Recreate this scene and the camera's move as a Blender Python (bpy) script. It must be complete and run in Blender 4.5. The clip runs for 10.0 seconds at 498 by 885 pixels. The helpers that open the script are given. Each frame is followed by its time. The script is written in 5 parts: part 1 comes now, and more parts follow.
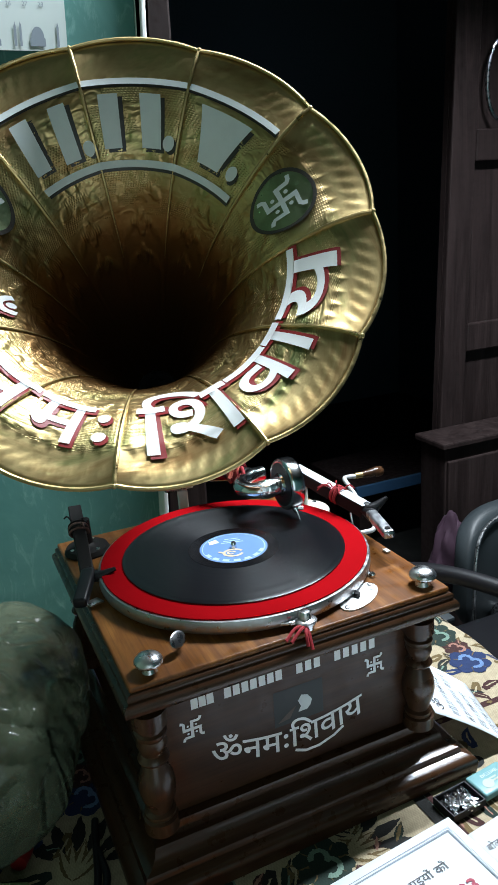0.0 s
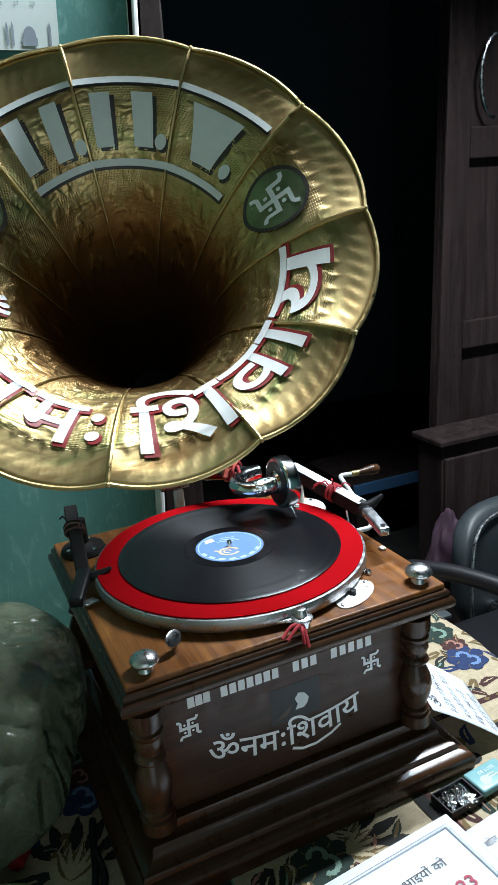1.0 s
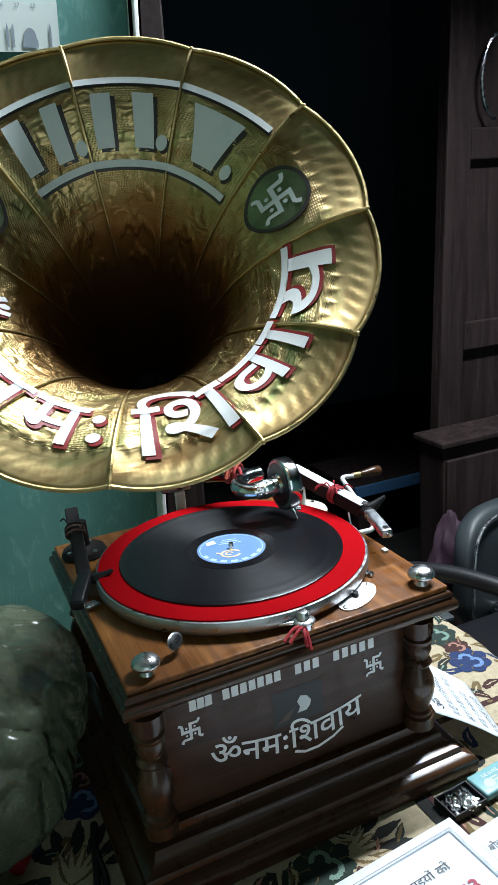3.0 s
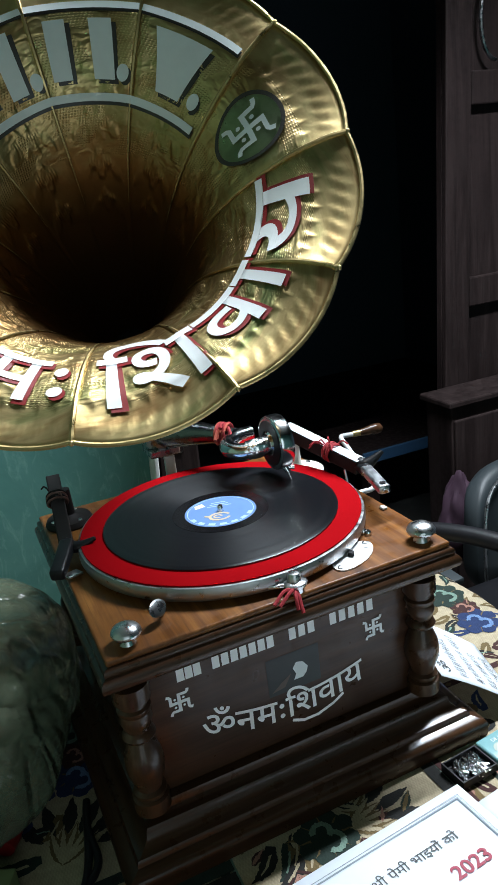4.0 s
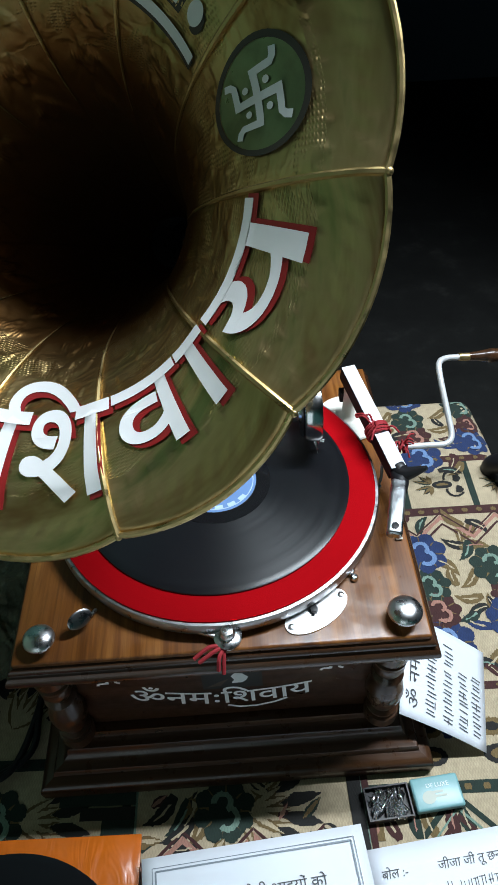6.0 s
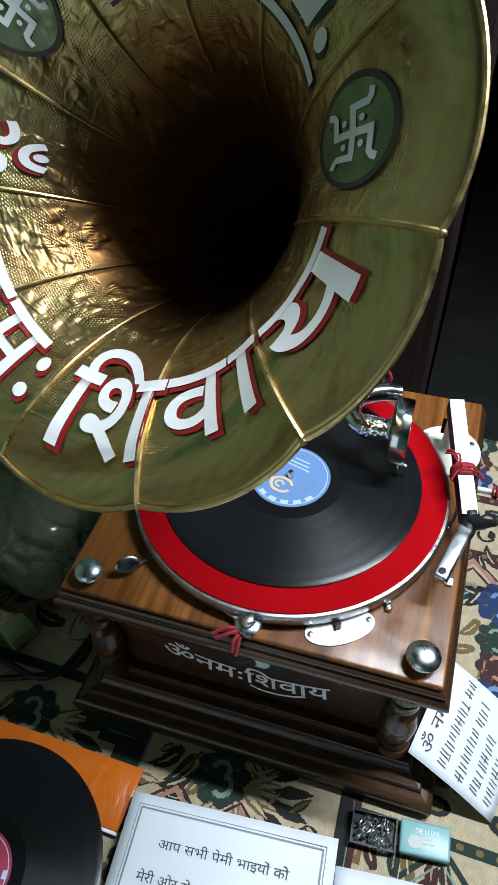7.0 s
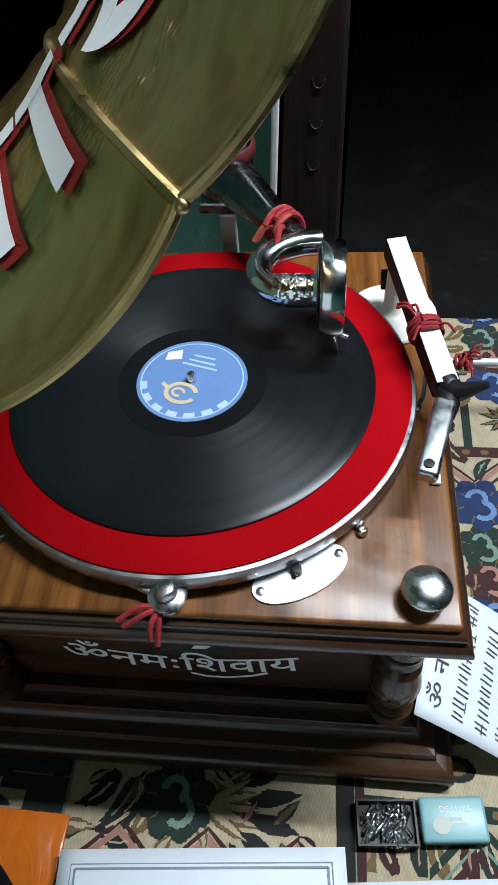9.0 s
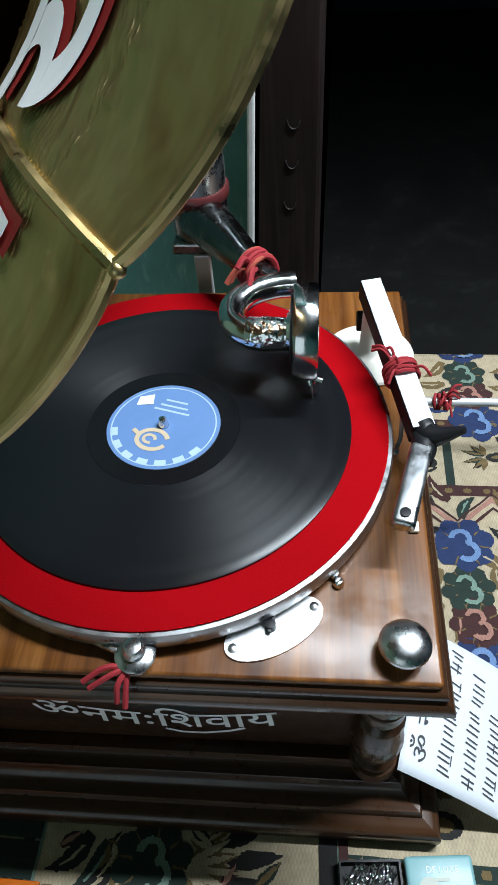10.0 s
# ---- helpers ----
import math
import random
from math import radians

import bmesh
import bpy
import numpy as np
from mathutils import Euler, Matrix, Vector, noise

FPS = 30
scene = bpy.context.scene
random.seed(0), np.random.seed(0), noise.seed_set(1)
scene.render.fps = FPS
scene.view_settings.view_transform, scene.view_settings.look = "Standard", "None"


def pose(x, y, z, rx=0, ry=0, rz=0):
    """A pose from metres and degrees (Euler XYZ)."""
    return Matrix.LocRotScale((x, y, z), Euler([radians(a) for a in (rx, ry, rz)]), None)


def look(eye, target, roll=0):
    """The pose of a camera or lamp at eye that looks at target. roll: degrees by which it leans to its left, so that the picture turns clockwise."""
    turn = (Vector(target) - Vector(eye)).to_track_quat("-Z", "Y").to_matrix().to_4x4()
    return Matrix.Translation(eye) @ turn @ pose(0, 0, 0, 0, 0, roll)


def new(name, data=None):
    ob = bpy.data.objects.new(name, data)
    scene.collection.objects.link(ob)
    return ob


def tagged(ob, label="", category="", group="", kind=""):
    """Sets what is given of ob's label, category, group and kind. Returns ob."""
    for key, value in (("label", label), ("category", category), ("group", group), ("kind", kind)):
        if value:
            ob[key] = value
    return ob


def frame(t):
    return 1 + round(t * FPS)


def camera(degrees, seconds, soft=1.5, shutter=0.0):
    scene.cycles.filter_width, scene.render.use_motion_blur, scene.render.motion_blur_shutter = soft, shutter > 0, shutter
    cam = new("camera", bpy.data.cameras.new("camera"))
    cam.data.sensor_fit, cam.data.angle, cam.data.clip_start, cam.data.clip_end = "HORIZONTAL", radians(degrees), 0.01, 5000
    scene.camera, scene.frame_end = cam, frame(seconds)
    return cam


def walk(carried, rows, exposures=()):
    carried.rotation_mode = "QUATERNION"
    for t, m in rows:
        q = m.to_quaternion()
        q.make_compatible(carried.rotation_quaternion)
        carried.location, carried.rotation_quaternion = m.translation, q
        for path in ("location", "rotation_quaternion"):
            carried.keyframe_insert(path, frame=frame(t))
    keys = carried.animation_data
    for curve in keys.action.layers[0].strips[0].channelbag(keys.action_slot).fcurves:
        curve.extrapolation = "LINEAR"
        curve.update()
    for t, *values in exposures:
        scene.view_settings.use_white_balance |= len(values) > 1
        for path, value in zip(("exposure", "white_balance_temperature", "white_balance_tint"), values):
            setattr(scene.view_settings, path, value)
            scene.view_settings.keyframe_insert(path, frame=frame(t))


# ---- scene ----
cam = camera(38.1, 10.0)
PATH = [
    (0, (-0.254, -0.698, 1.352), (0.465, 1.073, 0.764), -4.1),
    (0.5, (-0.253, -0.697, 1.355), (0.47, 1.073, 0.767), -4.4),
    (1, (-0.251, -0.699, 1.35), (0.473, 1.07, 0.761), -4.5),
    (1.5, (-0.248, -0.696, 1.348), (0.475, 1.07, 0.748), -4.4),
    (2, (-0.246, -0.697, 1.349), (0.479, 1.069, 0.751), -4.7),
    (2.5, (-0.251, -0.697, 1.35), (0.472, 1.073, 0.763), -4.5),
    (3.8, (-0.243, -0.684, 1.328), (0.461, 1.092, 0.738), -6.2),
    (4, (-0.213, -0.671, 1.314), (0.463, 1.097, 0.667), -7.1),
    (4.5, (-0.099, -0.609, 1.304), (0.425, 1.13, 0.466), -7.8),
    (5, (-0.04, -0.574, 1.404), (0.316, 1.057, 0.303), -7.8),
    (5.5, (-0.009, -0.548, 1.523), (0.148, 0.999, 0.265), -5.8),
    (5.7, (0.009, -0.491, 1.503), (0.105, 0.995, 0.168), -4.8),
    (6.8, (0.119, -0.429, 1.518), (-0.281, 0.865, 0.046), -2.7),
    (7, (0.128, -0.439, 1.53), (-0.36, 0.851, 0.082), -2.8),
    (7.2, (0.141, -0.449, 1.534), (-0.402, 0.834, 0.1), -3.6),
    (7.5, (0.153, -0.428, 1.51), (-0.353, 0.834, 0.043), -4.9),
    (8, (0.141, -0.377, 1.417), (-0.196, 0.809, -0.158), -5.1),
    (8.2, (0.127, -0.368, 1.386), (-0.171, 0.808, -0.204), -5.6),
    (8.5, (0.108, -0.358, 1.368), (-0.164, 0.839, -0.21), -6.4),
    (9, (0.102, -0.338, 1.352), (-0.135, 0.917, -0.187), -5.9),
    (9.5, (0.101, -0.327, 1.343), (-0.144, 0.95, -0.177), -6.0),
    (10, (0.111, -0.32, 1.349), (-0.101, 0.999, -0.139), -5.3),
]
EXPOSURES = [(0, 0.24), (2.7, 0.24), (4, 0.14), (5, -0.12), (5.7, -0.27), (7.2, -0.27), (8.2, -0.42), (9.2, -0.38), (10, -0.24)]
walk(cam, [(t, look(eye, target, roll)) for t, eye, target, roll in PATH], EXPOSURES)

# ---- light ----
world = bpy.data.worlds.new("room_air")
scene.world = world
world.use_nodes = True
world.node_tree.nodes["Background"].inputs[0].default_value = (0.55, 0.75, 0.85, 1)
world.node_tree.nodes["Background"].inputs[1].default_value = 0.002


def area(name, place, target, sx, sy, watts, colour):
    data = bpy.data.lights.new(name, "AREA")
    data.shape, data.size, data.size_y, data.energy, data.color = "RECTANGLE", sx, sy, watts, colour
    ob = new(name, data)
    ob.matrix_world = look(place, target)
    return ob


# a cool white tube on the wall over the doorway
tube_lamp = area("tube_light", (0, 0, 0), (0, 0, -1), 1.0, 0.06, 60.0, (0.90, 1.0, 1.09))
tube_lamp.matrix_world = pose(0.70, 0.20, 2.40, 0, 12, 0)
tube_glow = area("tube_upward_light", (0, 0, 0), (0, 0, -1), 1.0, 0.06, 7.0, (0.90, 1.0, 1.09))
tube_glow.matrix_world = pose(0.70, 0.20, 2.46, 180, -12, 0)
# added cool fill from behind the viewer; no opening stands there
area("front_fill_light", (-0.55, -2.2, 1.30), (-0.1, 0.0, 0.9), 1.2, 1.6, 5.5, (0.85, 1.0, 1.06))

# ---- materials ----


def mat(name, base=(0.5, 0.5, 0.5), rough=0.5, metal=0.0, **more):
    m = bpy.data.materials.new(name)
    m.use_nodes = True
    b = m.node_tree.nodes["Principled BSDF"]
    b.inputs["Base Color"].default_value = (*base, 1)
    b.inputs["Roughness"].default_value = rough
    b.inputs["Metallic"].default_value = metal
    for key, value in more.items():
        b.inputs[key.replace("_", " ")].default_value = value
    return m


def nd(m, kind, **values):
    node = m.node_tree.nodes.new(kind)
    for key, value in values.items():
        if key in node.inputs:
            node.inputs[key].default_value = value
        else:
            setattr(node, key, value)
    return node


def tie(m, a, b):
    m.node_tree.links.new(a, b)


def bsdf(m):
    return m.node_tree.nodes["Principled BSDF"]


def coords(m, scale=(1, 1, 1), kind="Object", rot=(0, 0, 0)):
    c = nd(m, "ShaderNodeTexCoord")
    p = nd(m, "ShaderNodeMapping")
    p.inputs["Scale"].default_value = scale
    p.inputs["Rotation"].default_value = rot
    tie(m, c.outputs[kind], p.inputs[0])
    return p.outputs[0]


def noise_tex(m, vec, scale, detail=4.0, rough=0.55, distortion=0.0):
    n = nd(m, "ShaderNodeTexNoise")
    n.inputs["Scale"].default_value, n.inputs["Detail"].default_value = scale, detail
    n.inputs["Roughness"].default_value, n.inputs["Distortion"].default_value = rough, distortion
    tie(m, vec, n.inputs["Vector"])
    return n.outputs["Fac"]


def ramp(m, fac, stops):
    r = nd(m, "ShaderNodeValToRGB")
    e = r.color_ramp.elements
    while len(e) < len(stops):
        e.new(0.5)
    for el, (pos, col) in zip(e, stops):
        el.position, el.color = pos, (*col, 1)
    tie(m, fac, r.inputs[0])
    return r.outputs[0]


def spread(m, fac, lo, hi, a=0.3, b=0.7):
    r = nd(m, "ShaderNodeMapRange")
    for i, x in ((1, a), (2, b), (3, lo), (4, hi)):
        r.inputs[i].default_value = x
    tie(m, fac, r.inputs[0])
    return r.outputs[0]


def bump(m, height, strength, distance=0.001, under=None):
    b = nd(m, "ShaderNodeBump")
    b.inputs["Strength"].default_value, b.inputs["Distance"].default_value = strength, distance
    tie(m, height, b.inputs["Height"])
    if under:
        tie(m, under, b.inputs["Normal"])
    return b.outputs[0]


def mix(m, fac, a, b, mode="MIX"):
    x = nd(m, "ShaderNodeMix", data_type="RGBA", blend_type=mode)
    for sock, val in ((x.inputs[0], fac), (x.inputs[6], a), (x.inputs[7], b)):
        if isinstance(val, (int, float)):
            sock.default_value = val
        elif isinstance(val, tuple):
            sock.default_value = (*val, 1)
        else:
            tie(m, val, sock)
    return x.outputs[2]


def wood(name, dark, mid, light, along=0, rough=0.38, scale=1.0, coat=0.35):
    """Varnished timber with long grain along one axis of the object."""
    m = mat(name, mid, rough)
    s = [14.0 * scale, 14.0 * scale, 14.0 * scale]
    s[along] = 0.9 * scale
    v = coords(m, tuple(s))
    big = noise_tex(m, v, 2.2, 5, 0.6, 1.2)
    fine = noise_tex(m, coords(m, tuple(k * 9 if i != along else k * 4 for i, k in enumerate(s))), 3.0, 3, 0.7)
    col = ramp(m, big, [(0.3, dark), (0.5, mid), (0.72, light)])
    col = mix(m, spread(m, fine, 0.0, 0.45, 0.45, 0.75), col, tuple(0.35 * k for k in dark), "MIX")
    blot = noise_tex(m, coords(m), 9.0, 3)
    col = mix(m, spread(m, blot, 0.0, 0.3), col, tuple(0.6 * k for k in mid))
    tie(m, col, bsdf(m).inputs["Base Color"])
    wear = noise_tex(m, coords(m), 60.0, 4)
    tie(m, spread(m, wear, rough * 0.7, rough * 1.6), bsdf(m).inputs["Roughness"])
    tie(m, bump(m, fine, 0.12, 0.0006), bsdf(m).inputs["Normal"])
    bsdf(m).inputs["Coat Weight"].default_value = coat
    bsdf(m).inputs["Coat Roughness"].default_value = 0.15
    bsdf(m).inputs["Specular IOR Level"].default_value = 0.25
    return m


WOOD_TOP = wood("varnished_teak", (0.052, 0.016, 0.004), (0.165, 0.057, 0.012), (0.33, 0.135, 0.032), along=1, coat=0.13)
WOOD_TRIM = wood("dark_moulding_wood", (0.020, 0.008, 0.004), (0.048, 0.020, 0.009), (0.085, 0.038, 0.016), along=0, rough=0.3, coat=0.4)
WOOD_SIDE = wood("dark_side_wood", (0.020, 0.008, 0.004), (0.048, 0.020, 0.009), (0.085, 0.038, 0.016), along=1, rough=0.3, coat=0.4)
WOOD_PANEL = wood("walnut_panel", (0.020, 0.008, 0.004), (0.046, 0.019, 0.009), (0.080, 0.036, 0.017), along=0, rough=0.36, coat=0.2)
WOOD_TURN = wood("turned_wood", (0.022, 0.009, 0.005), (0.055, 0.024, 0.011), (0.09, 0.042, 0.019), along=2, rough=0.3, coat=0.4)
WOOD_DARK = wood("old_door_wood", (0.014, 0.0095, 0.0090), (0.026, 0.0175, 0.0168), (0.042, 0.0290, 0.0275), along=2, rough=0.5, coat=0.1)
bsdf(WOOD_DARK).inputs["Specular IOR Level"].default_value = 0.1
WOOD_BLACK = mat("black_lacquer", (0.010, 0.008, 0.008), 0.6, Specular_IOR_Level=0.2)


def metal(name, base, rough, grime=0.25, bumpy=0.1):
    m = mat(name, base, rough, 1.0)
    n = noise_tex(m, coords(m), 90.0, 5, 0.6)
    b = noise_tex(m, coords(m), 22.0, 3, 0.6)
    tie(m, spread(m, n, rough * 0.6, rough * 1.7), bsdf(m).inputs["Roughness"])
    tie(m, mix(m, spread(m, b, 0.0, grime, 0.45, 0.75), base, tuple(0.45 * k for k in base)), bsdf(m).inputs["Base Color"])
    tie(m, bump(m, n, bumpy, 0.0004), bsdf(m).inputs["Normal"])
    return m


CHROME = metal("chrome", (0.74, 0.75, 0.76), 0.13)
STEEL = metal("dull_plate", (0.62, 0.63, 0.64), 0.28, 0.35)
FOIL = metal("crumpled_foil", (0.85, 0.86, 0.88), 0.14, 0.1)
tie(FOIL, bump(FOIL, noise_tex(FOIL, coords(FOIL), 130.0, 2, 0.5), 0.9, 0.003), bsdf(FOIL).inputs["Normal"])
DARK_METAL = metal("tarnished_tube", (0.33, 0.34, 0.35), 0.25, 0.5)
WORN_STEEL = metal("worn_chrome_strip", (0.50, 0.52, 0.54), 0.30, 0.4)
SCRATCH = mat("scratched_wood", (0.022, 0.02, 0.019), 0.6)
SILVER_PAINT = mat("aluminium_paint", (0.62, 0.64, 0.65), 0.4, 0.3)

# stamped brass: rows of punched dots and leafy relief, set out in the petals' own coordinates
BRASS = mat("stamped_brass", (0.52, 0.36, 0.11), 0.28, 0.97)
uv = coords(BRASS, (1, 1, 1), "UV")
patch = noise_tex(BRASS, uv, 34.0, 3, 0.6, 0.6)
fine = noise_tex(BRASS, uv, 420.0, 4, 0.6)
tone = noise_tex(BRASS, uv, 22.0, 4, 0.6, 0.4)
polished = ramp(BRASS, tone, [(0.34, (0.36, 0.21, 0.085)), (0.44, (0.50, 0.355, 0.155)), (0.54, (0.60, 0.45, 0.21)), (0.61, (0.47, 0.39, 0.165)), (0.70, (0.30, 0.31, 0.125))])
dots = nd(BRASS, "ShaderNodeTexVoronoi", feature="F1", distance="EUCLIDEAN")
dots.inputs["Scale"].default_value, dots.inputs["Randomness"].default_value = 500.0, 0.12
tie(BRASS, uv, dots.inputs["Vector"])
dot_h = spread(BRASS, dots.outputs["Distance"], 1.0, 0.0, 0.10, 0.42)
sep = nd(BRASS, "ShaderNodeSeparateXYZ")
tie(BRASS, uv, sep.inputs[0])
# the throat's shade is put into the colour: browner with depth, ragged edge
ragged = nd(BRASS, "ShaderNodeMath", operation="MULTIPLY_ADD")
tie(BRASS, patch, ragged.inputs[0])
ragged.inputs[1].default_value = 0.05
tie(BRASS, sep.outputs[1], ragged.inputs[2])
throat_shade = spread(BRASS, ragged.outputs[0], 0.0, 1.0, 0.135, 0.205)
tie(BRASS, mix(BRASS, throat_shade, polished, (0.23, 0.115, 0.038)), bsdf(BRASS).inputs["Base Color"])
tie(BRASS, spread(BRASS, fine, 0.34, 0.43), bsdf(BRASS).inputs["Roughness"])
band = nd(BRASS, "ShaderNodeMath", operation="COMPARE")
tie(BRASS, sep.outputs[1], band.inputs[0])
band.inputs[1].default_value, band.inputs[2].default_value = 0.1125, 0.0585
clear = spread(BRASS, patch, 1.0, 0.0, 0.46, 0.50)
gate = nd(BRASS, "ShaderNodeMath", operation="MULTIPLY")
tie(BRASS, band.outputs[0], gate.inputs[0])
tie(BRASS, clear, gate.inputs[1])
dotted = nd(BRASS, "ShaderNodeMath", operation="MULTIPLY")
tie(BRASS, gate.outputs[0], dotted.inputs[0])
tie(BRASS, dot_h, dotted.inputs[1])
leafy = nd(BRASS, "ShaderNodeTexWave", wave_type="RINGS")
leafy.inputs["Scale"].default_value, leafy.inputs["Distortion"].default_value, leafy.inputs["Detail Scale"].default_value = 34.0, 9.0, 2.2
tie(BRASS, uv, leafy.inputs["Vector"])
leaf_gate = nd(BRASS, "ShaderNodeMath", operation="MULTIPLY")
tie(BRASS, leafy.outputs["Fac"], leaf_gate.inputs[0])
tie(BRASS, spread(BRASS, patch, 0.0, 1.0, 0.49, 0.53), leaf_gate.inputs[1])
leaf_band = nd(BRASS, "ShaderNodeMath", operation="MULTIPLY")
tie(BRASS, leaf_gate.outputs[0], leaf_band.inputs[0])
tie(BRASS, band.outputs[0], leaf_band.inputs[1])
b1 = bump(BRASS, dotted.outputs[0], 0.5, 0.0007)
b2 = bump(BRASS, leaf_band.outputs[0], 0.24, 0.0014, b1)
b3 = bump(BRASS, noise_tex(BRASS, uv, 46.0, 3, 0.5, 0.8), 0.16, 0.003, b2)
tie(BRASS, b3, bsdf(BRASS).inputs["Normal"])
BRASS_EDGE = metal("brass_edge", (0.52, 0.39, 0.18), 0.36, 0.35)


def paint(name, base, rough=0.45, streak=0.15):
    m = mat(name, base, rough)
    n = noise_tex(m, coords(m), 70.0, 5, 0.65)
    tie(m, mix(m, spread(m, n, 0.0, streak), base, tuple(0.62 * k for k in base)), bsdf(m).inputs["Base Color"])
    tie(m, bump(m, n, 0.15, 0.0008), bsdf(m).inputs["Normal"])
    return m


PAINT_WHITE = paint("white_sign_paint", (0.88, 0.88, 0.88), 0.45, 0.08)
PAINT_GREY = paint("pale_grey_sign_paint", (0.72, 0.76, 0.76))
PAINT_RED = paint("red_sign_paint", (0.26, 0.012, 0.012))
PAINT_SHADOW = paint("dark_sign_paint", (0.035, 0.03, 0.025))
GREEN_LACQUER = metal("green_lacquer", (0.23, 0.28, 0.16), 0.40, 0.5, 0.3)
FELT = mat("red_felt", (0.50, 0.006, 0.012), 0.9, Specular_IOR_Level=0.03)
fn = noise_tex(FELT, coords(FELT), 900.0, 3, 0.7)
fb = noise_tex(FELT, coords(FELT), 16.0, 3, 0.6)
tie(FELT, mix(FELT, spread(FELT, fb, 0.0, 0.35), (0.31, 0.002, 0.005), (0.23, 0.0015, 0.003)), bsdf(FELT).inputs["Base Color"])
tie(FELT, bump(FELT, fn, 0.3, 0.001), bsdf(FELT).inputs["Normal"])

# shellac: fine rings cut round the spindle stretch its highlights into wedges
SHELLAC = mat("black_shellac", (0.006, 0.0065, 0.008), 0.33, Anisotropic=0.75, Anisotropic_Rotation=0.25, Specular_IOR_Level=0.45)
tang = nd(SHELLAC, "ShaderNodeTangent", direction_type="RADIAL", axis="Z")
tie(SHELLAC, tang.outputs[0], bsdf(SHELLAC).inputs["Tangent"])
cv = nd(SHELLAC, "ShaderNodeTexCoord")
flat = nd(SHELLAC, "ShaderNodeVectorMath", operation="MULTIPLY")
flat.inputs[1].default_value = (1, 1, 0)
tie(SHELLAC, cv.outputs["Object"], flat.inputs[0])
sx = nd(SHELLAC, "ShaderNodeVectorMath", operation="LENGTH")
tie(SHELLAC, flat.outputs[0], sx.inputs[0])
rn = nd(SHELLAC, "ShaderNodeTexNoise")
rn.noise_dimensions = "1D"
rn.inputs["Scale"].default_value, rn.inputs["Detail"].default_value = 120.0, 3.0
tie(SHELLAC, sx.outputs["Value"], rn.inputs["W"])
tie(SHELLAC, spread(SHELLAC, rn.outputs["Fac"], 0.31, 0.36), bsdf(SHELLAC).inputs["Roughness"])
RUN_OUT = mat("smooth_shellac", (0.005, 0.005, 0.006), 0.22, Specular_IOR_Level=0.4)
LABEL_BLUE = paint("blue_label_paper", (0.11, 0.215, 0.44), 0.5, 0.2)
LABEL_LIGHT = paint("pale_label_print", (0.40, 0.53, 0.70), 0.5)
LABEL_GOLD = paint("gold_label_print", (0.55, 0.44, 0.30), 0.5)
LABEL_PINK = paint("crimson_label_paper", (0.33, 0.03, 0.07), 0.5)


def paper(name, base):
    m = mat(name, base, 0.6)
    n = noise_tex(m, coords(m), 30.0, 5, 0.6)
    tie(m, mix(m, spread(m, n, 0.0, 0.12), base, tuple(0.8 * k for k in base)), bsdf(m).inputs["Base Color"])
    tie(m, bump(m, noise_tex(m, coords(m), 14.0, 2), 0.15, 0.004), bsdf(m).inputs["Normal"])
    return m


PAPER = paper("white_paper", (0.70, 0.74, 0.80))
INK = mat("black_ink", (0.05, 0.052, 0.06), 0.6)
INK_GREY = mat("grey_border_ink", (0.20, 0.24, 0.28), 0.6)
INK_RED = mat("maroon_ink", (0.30, 0.02, 0.05), 0.6)
ORANGE = paint("orange_card", (0.60, 0.135, 0.008), 0.25, 0.35)
bsdf(ORANGE).inputs["Coat Weight"].default_value = 0.5
wrap = bump(ORANGE, noise_tex(ORANGE, coords(ORANGE, (1, 0.35, 1)), 26.0, 3, 0.55, 1.5), 0.5, 0.004)
tie(ORANGE, wrap, bsdf(ORANGE).inputs["Normal"])
tie(ORANGE, wrap, bsdf(ORANGE).inputs["Coat Normal"])
TIN_BLUE = paint("pale_turquoise_tin", (0.20, 0.40, 0.42), 0.35, 0.4)
BLACK = mat("black_plastic", (0.010, 0.010, 0.012), 0.42, Specular_IOR_Level=0.3)
RUBBER = mat("black_vinyl", (0.030, 0.038, 0.042), 0.5)
IVORY = paint("cream_enamel", (0.70, 0.69, 0.62), 0.35)
THREAD = mat("red_thread", (0.30, 0.015, 0.022), 0.8)
THREAD_GOLD = mat("orange_thread", (0.40, 0.075, 0.045), 0.8)

TEAL = mat("teal_distemper", (0.055, 0.17, 0.155), 0.7)
tv = coords(TEAL)
t1 = noise_tex(TEAL, tv, 4.0, 6, 0.65, 0.8)
t2 = noise_tex(TEAL, coords(TEAL, (1, 1, 0.35)), 38.0, 5, 0.7, 1.5)
tcol = ramp(TEAL, t1, [(0.3, (0.052, 0.175, 0.160)), (0.55, (0.085, 0.25, 0.225)), (0.75, (0.125, 0.32, 0.285))])
tcol = mix(TEAL, spread(TEAL, t2, 0.0, 0.75, 0.54, 0.70), tcol, (0.20, 0.40, 0.36))
tie(TEAL, tcol, bsdf(TEAL).inputs["Base Color"])
tie(TEAL, bump(TEAL, t2, 0.16, 0.002), bsdf(TEAL).inputs["Normal"])
WHITEWASH = paint("whitewash", (0.80, 0.82, 0.81), 0.8, 0.4)
# near-black cement carries the unlit room's darkness; the mottling is random
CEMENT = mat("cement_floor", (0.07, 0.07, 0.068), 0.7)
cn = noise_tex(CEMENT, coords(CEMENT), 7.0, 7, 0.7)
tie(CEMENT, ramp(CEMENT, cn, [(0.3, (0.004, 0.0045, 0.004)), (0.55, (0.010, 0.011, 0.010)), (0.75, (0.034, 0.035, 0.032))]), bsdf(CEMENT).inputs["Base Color"])
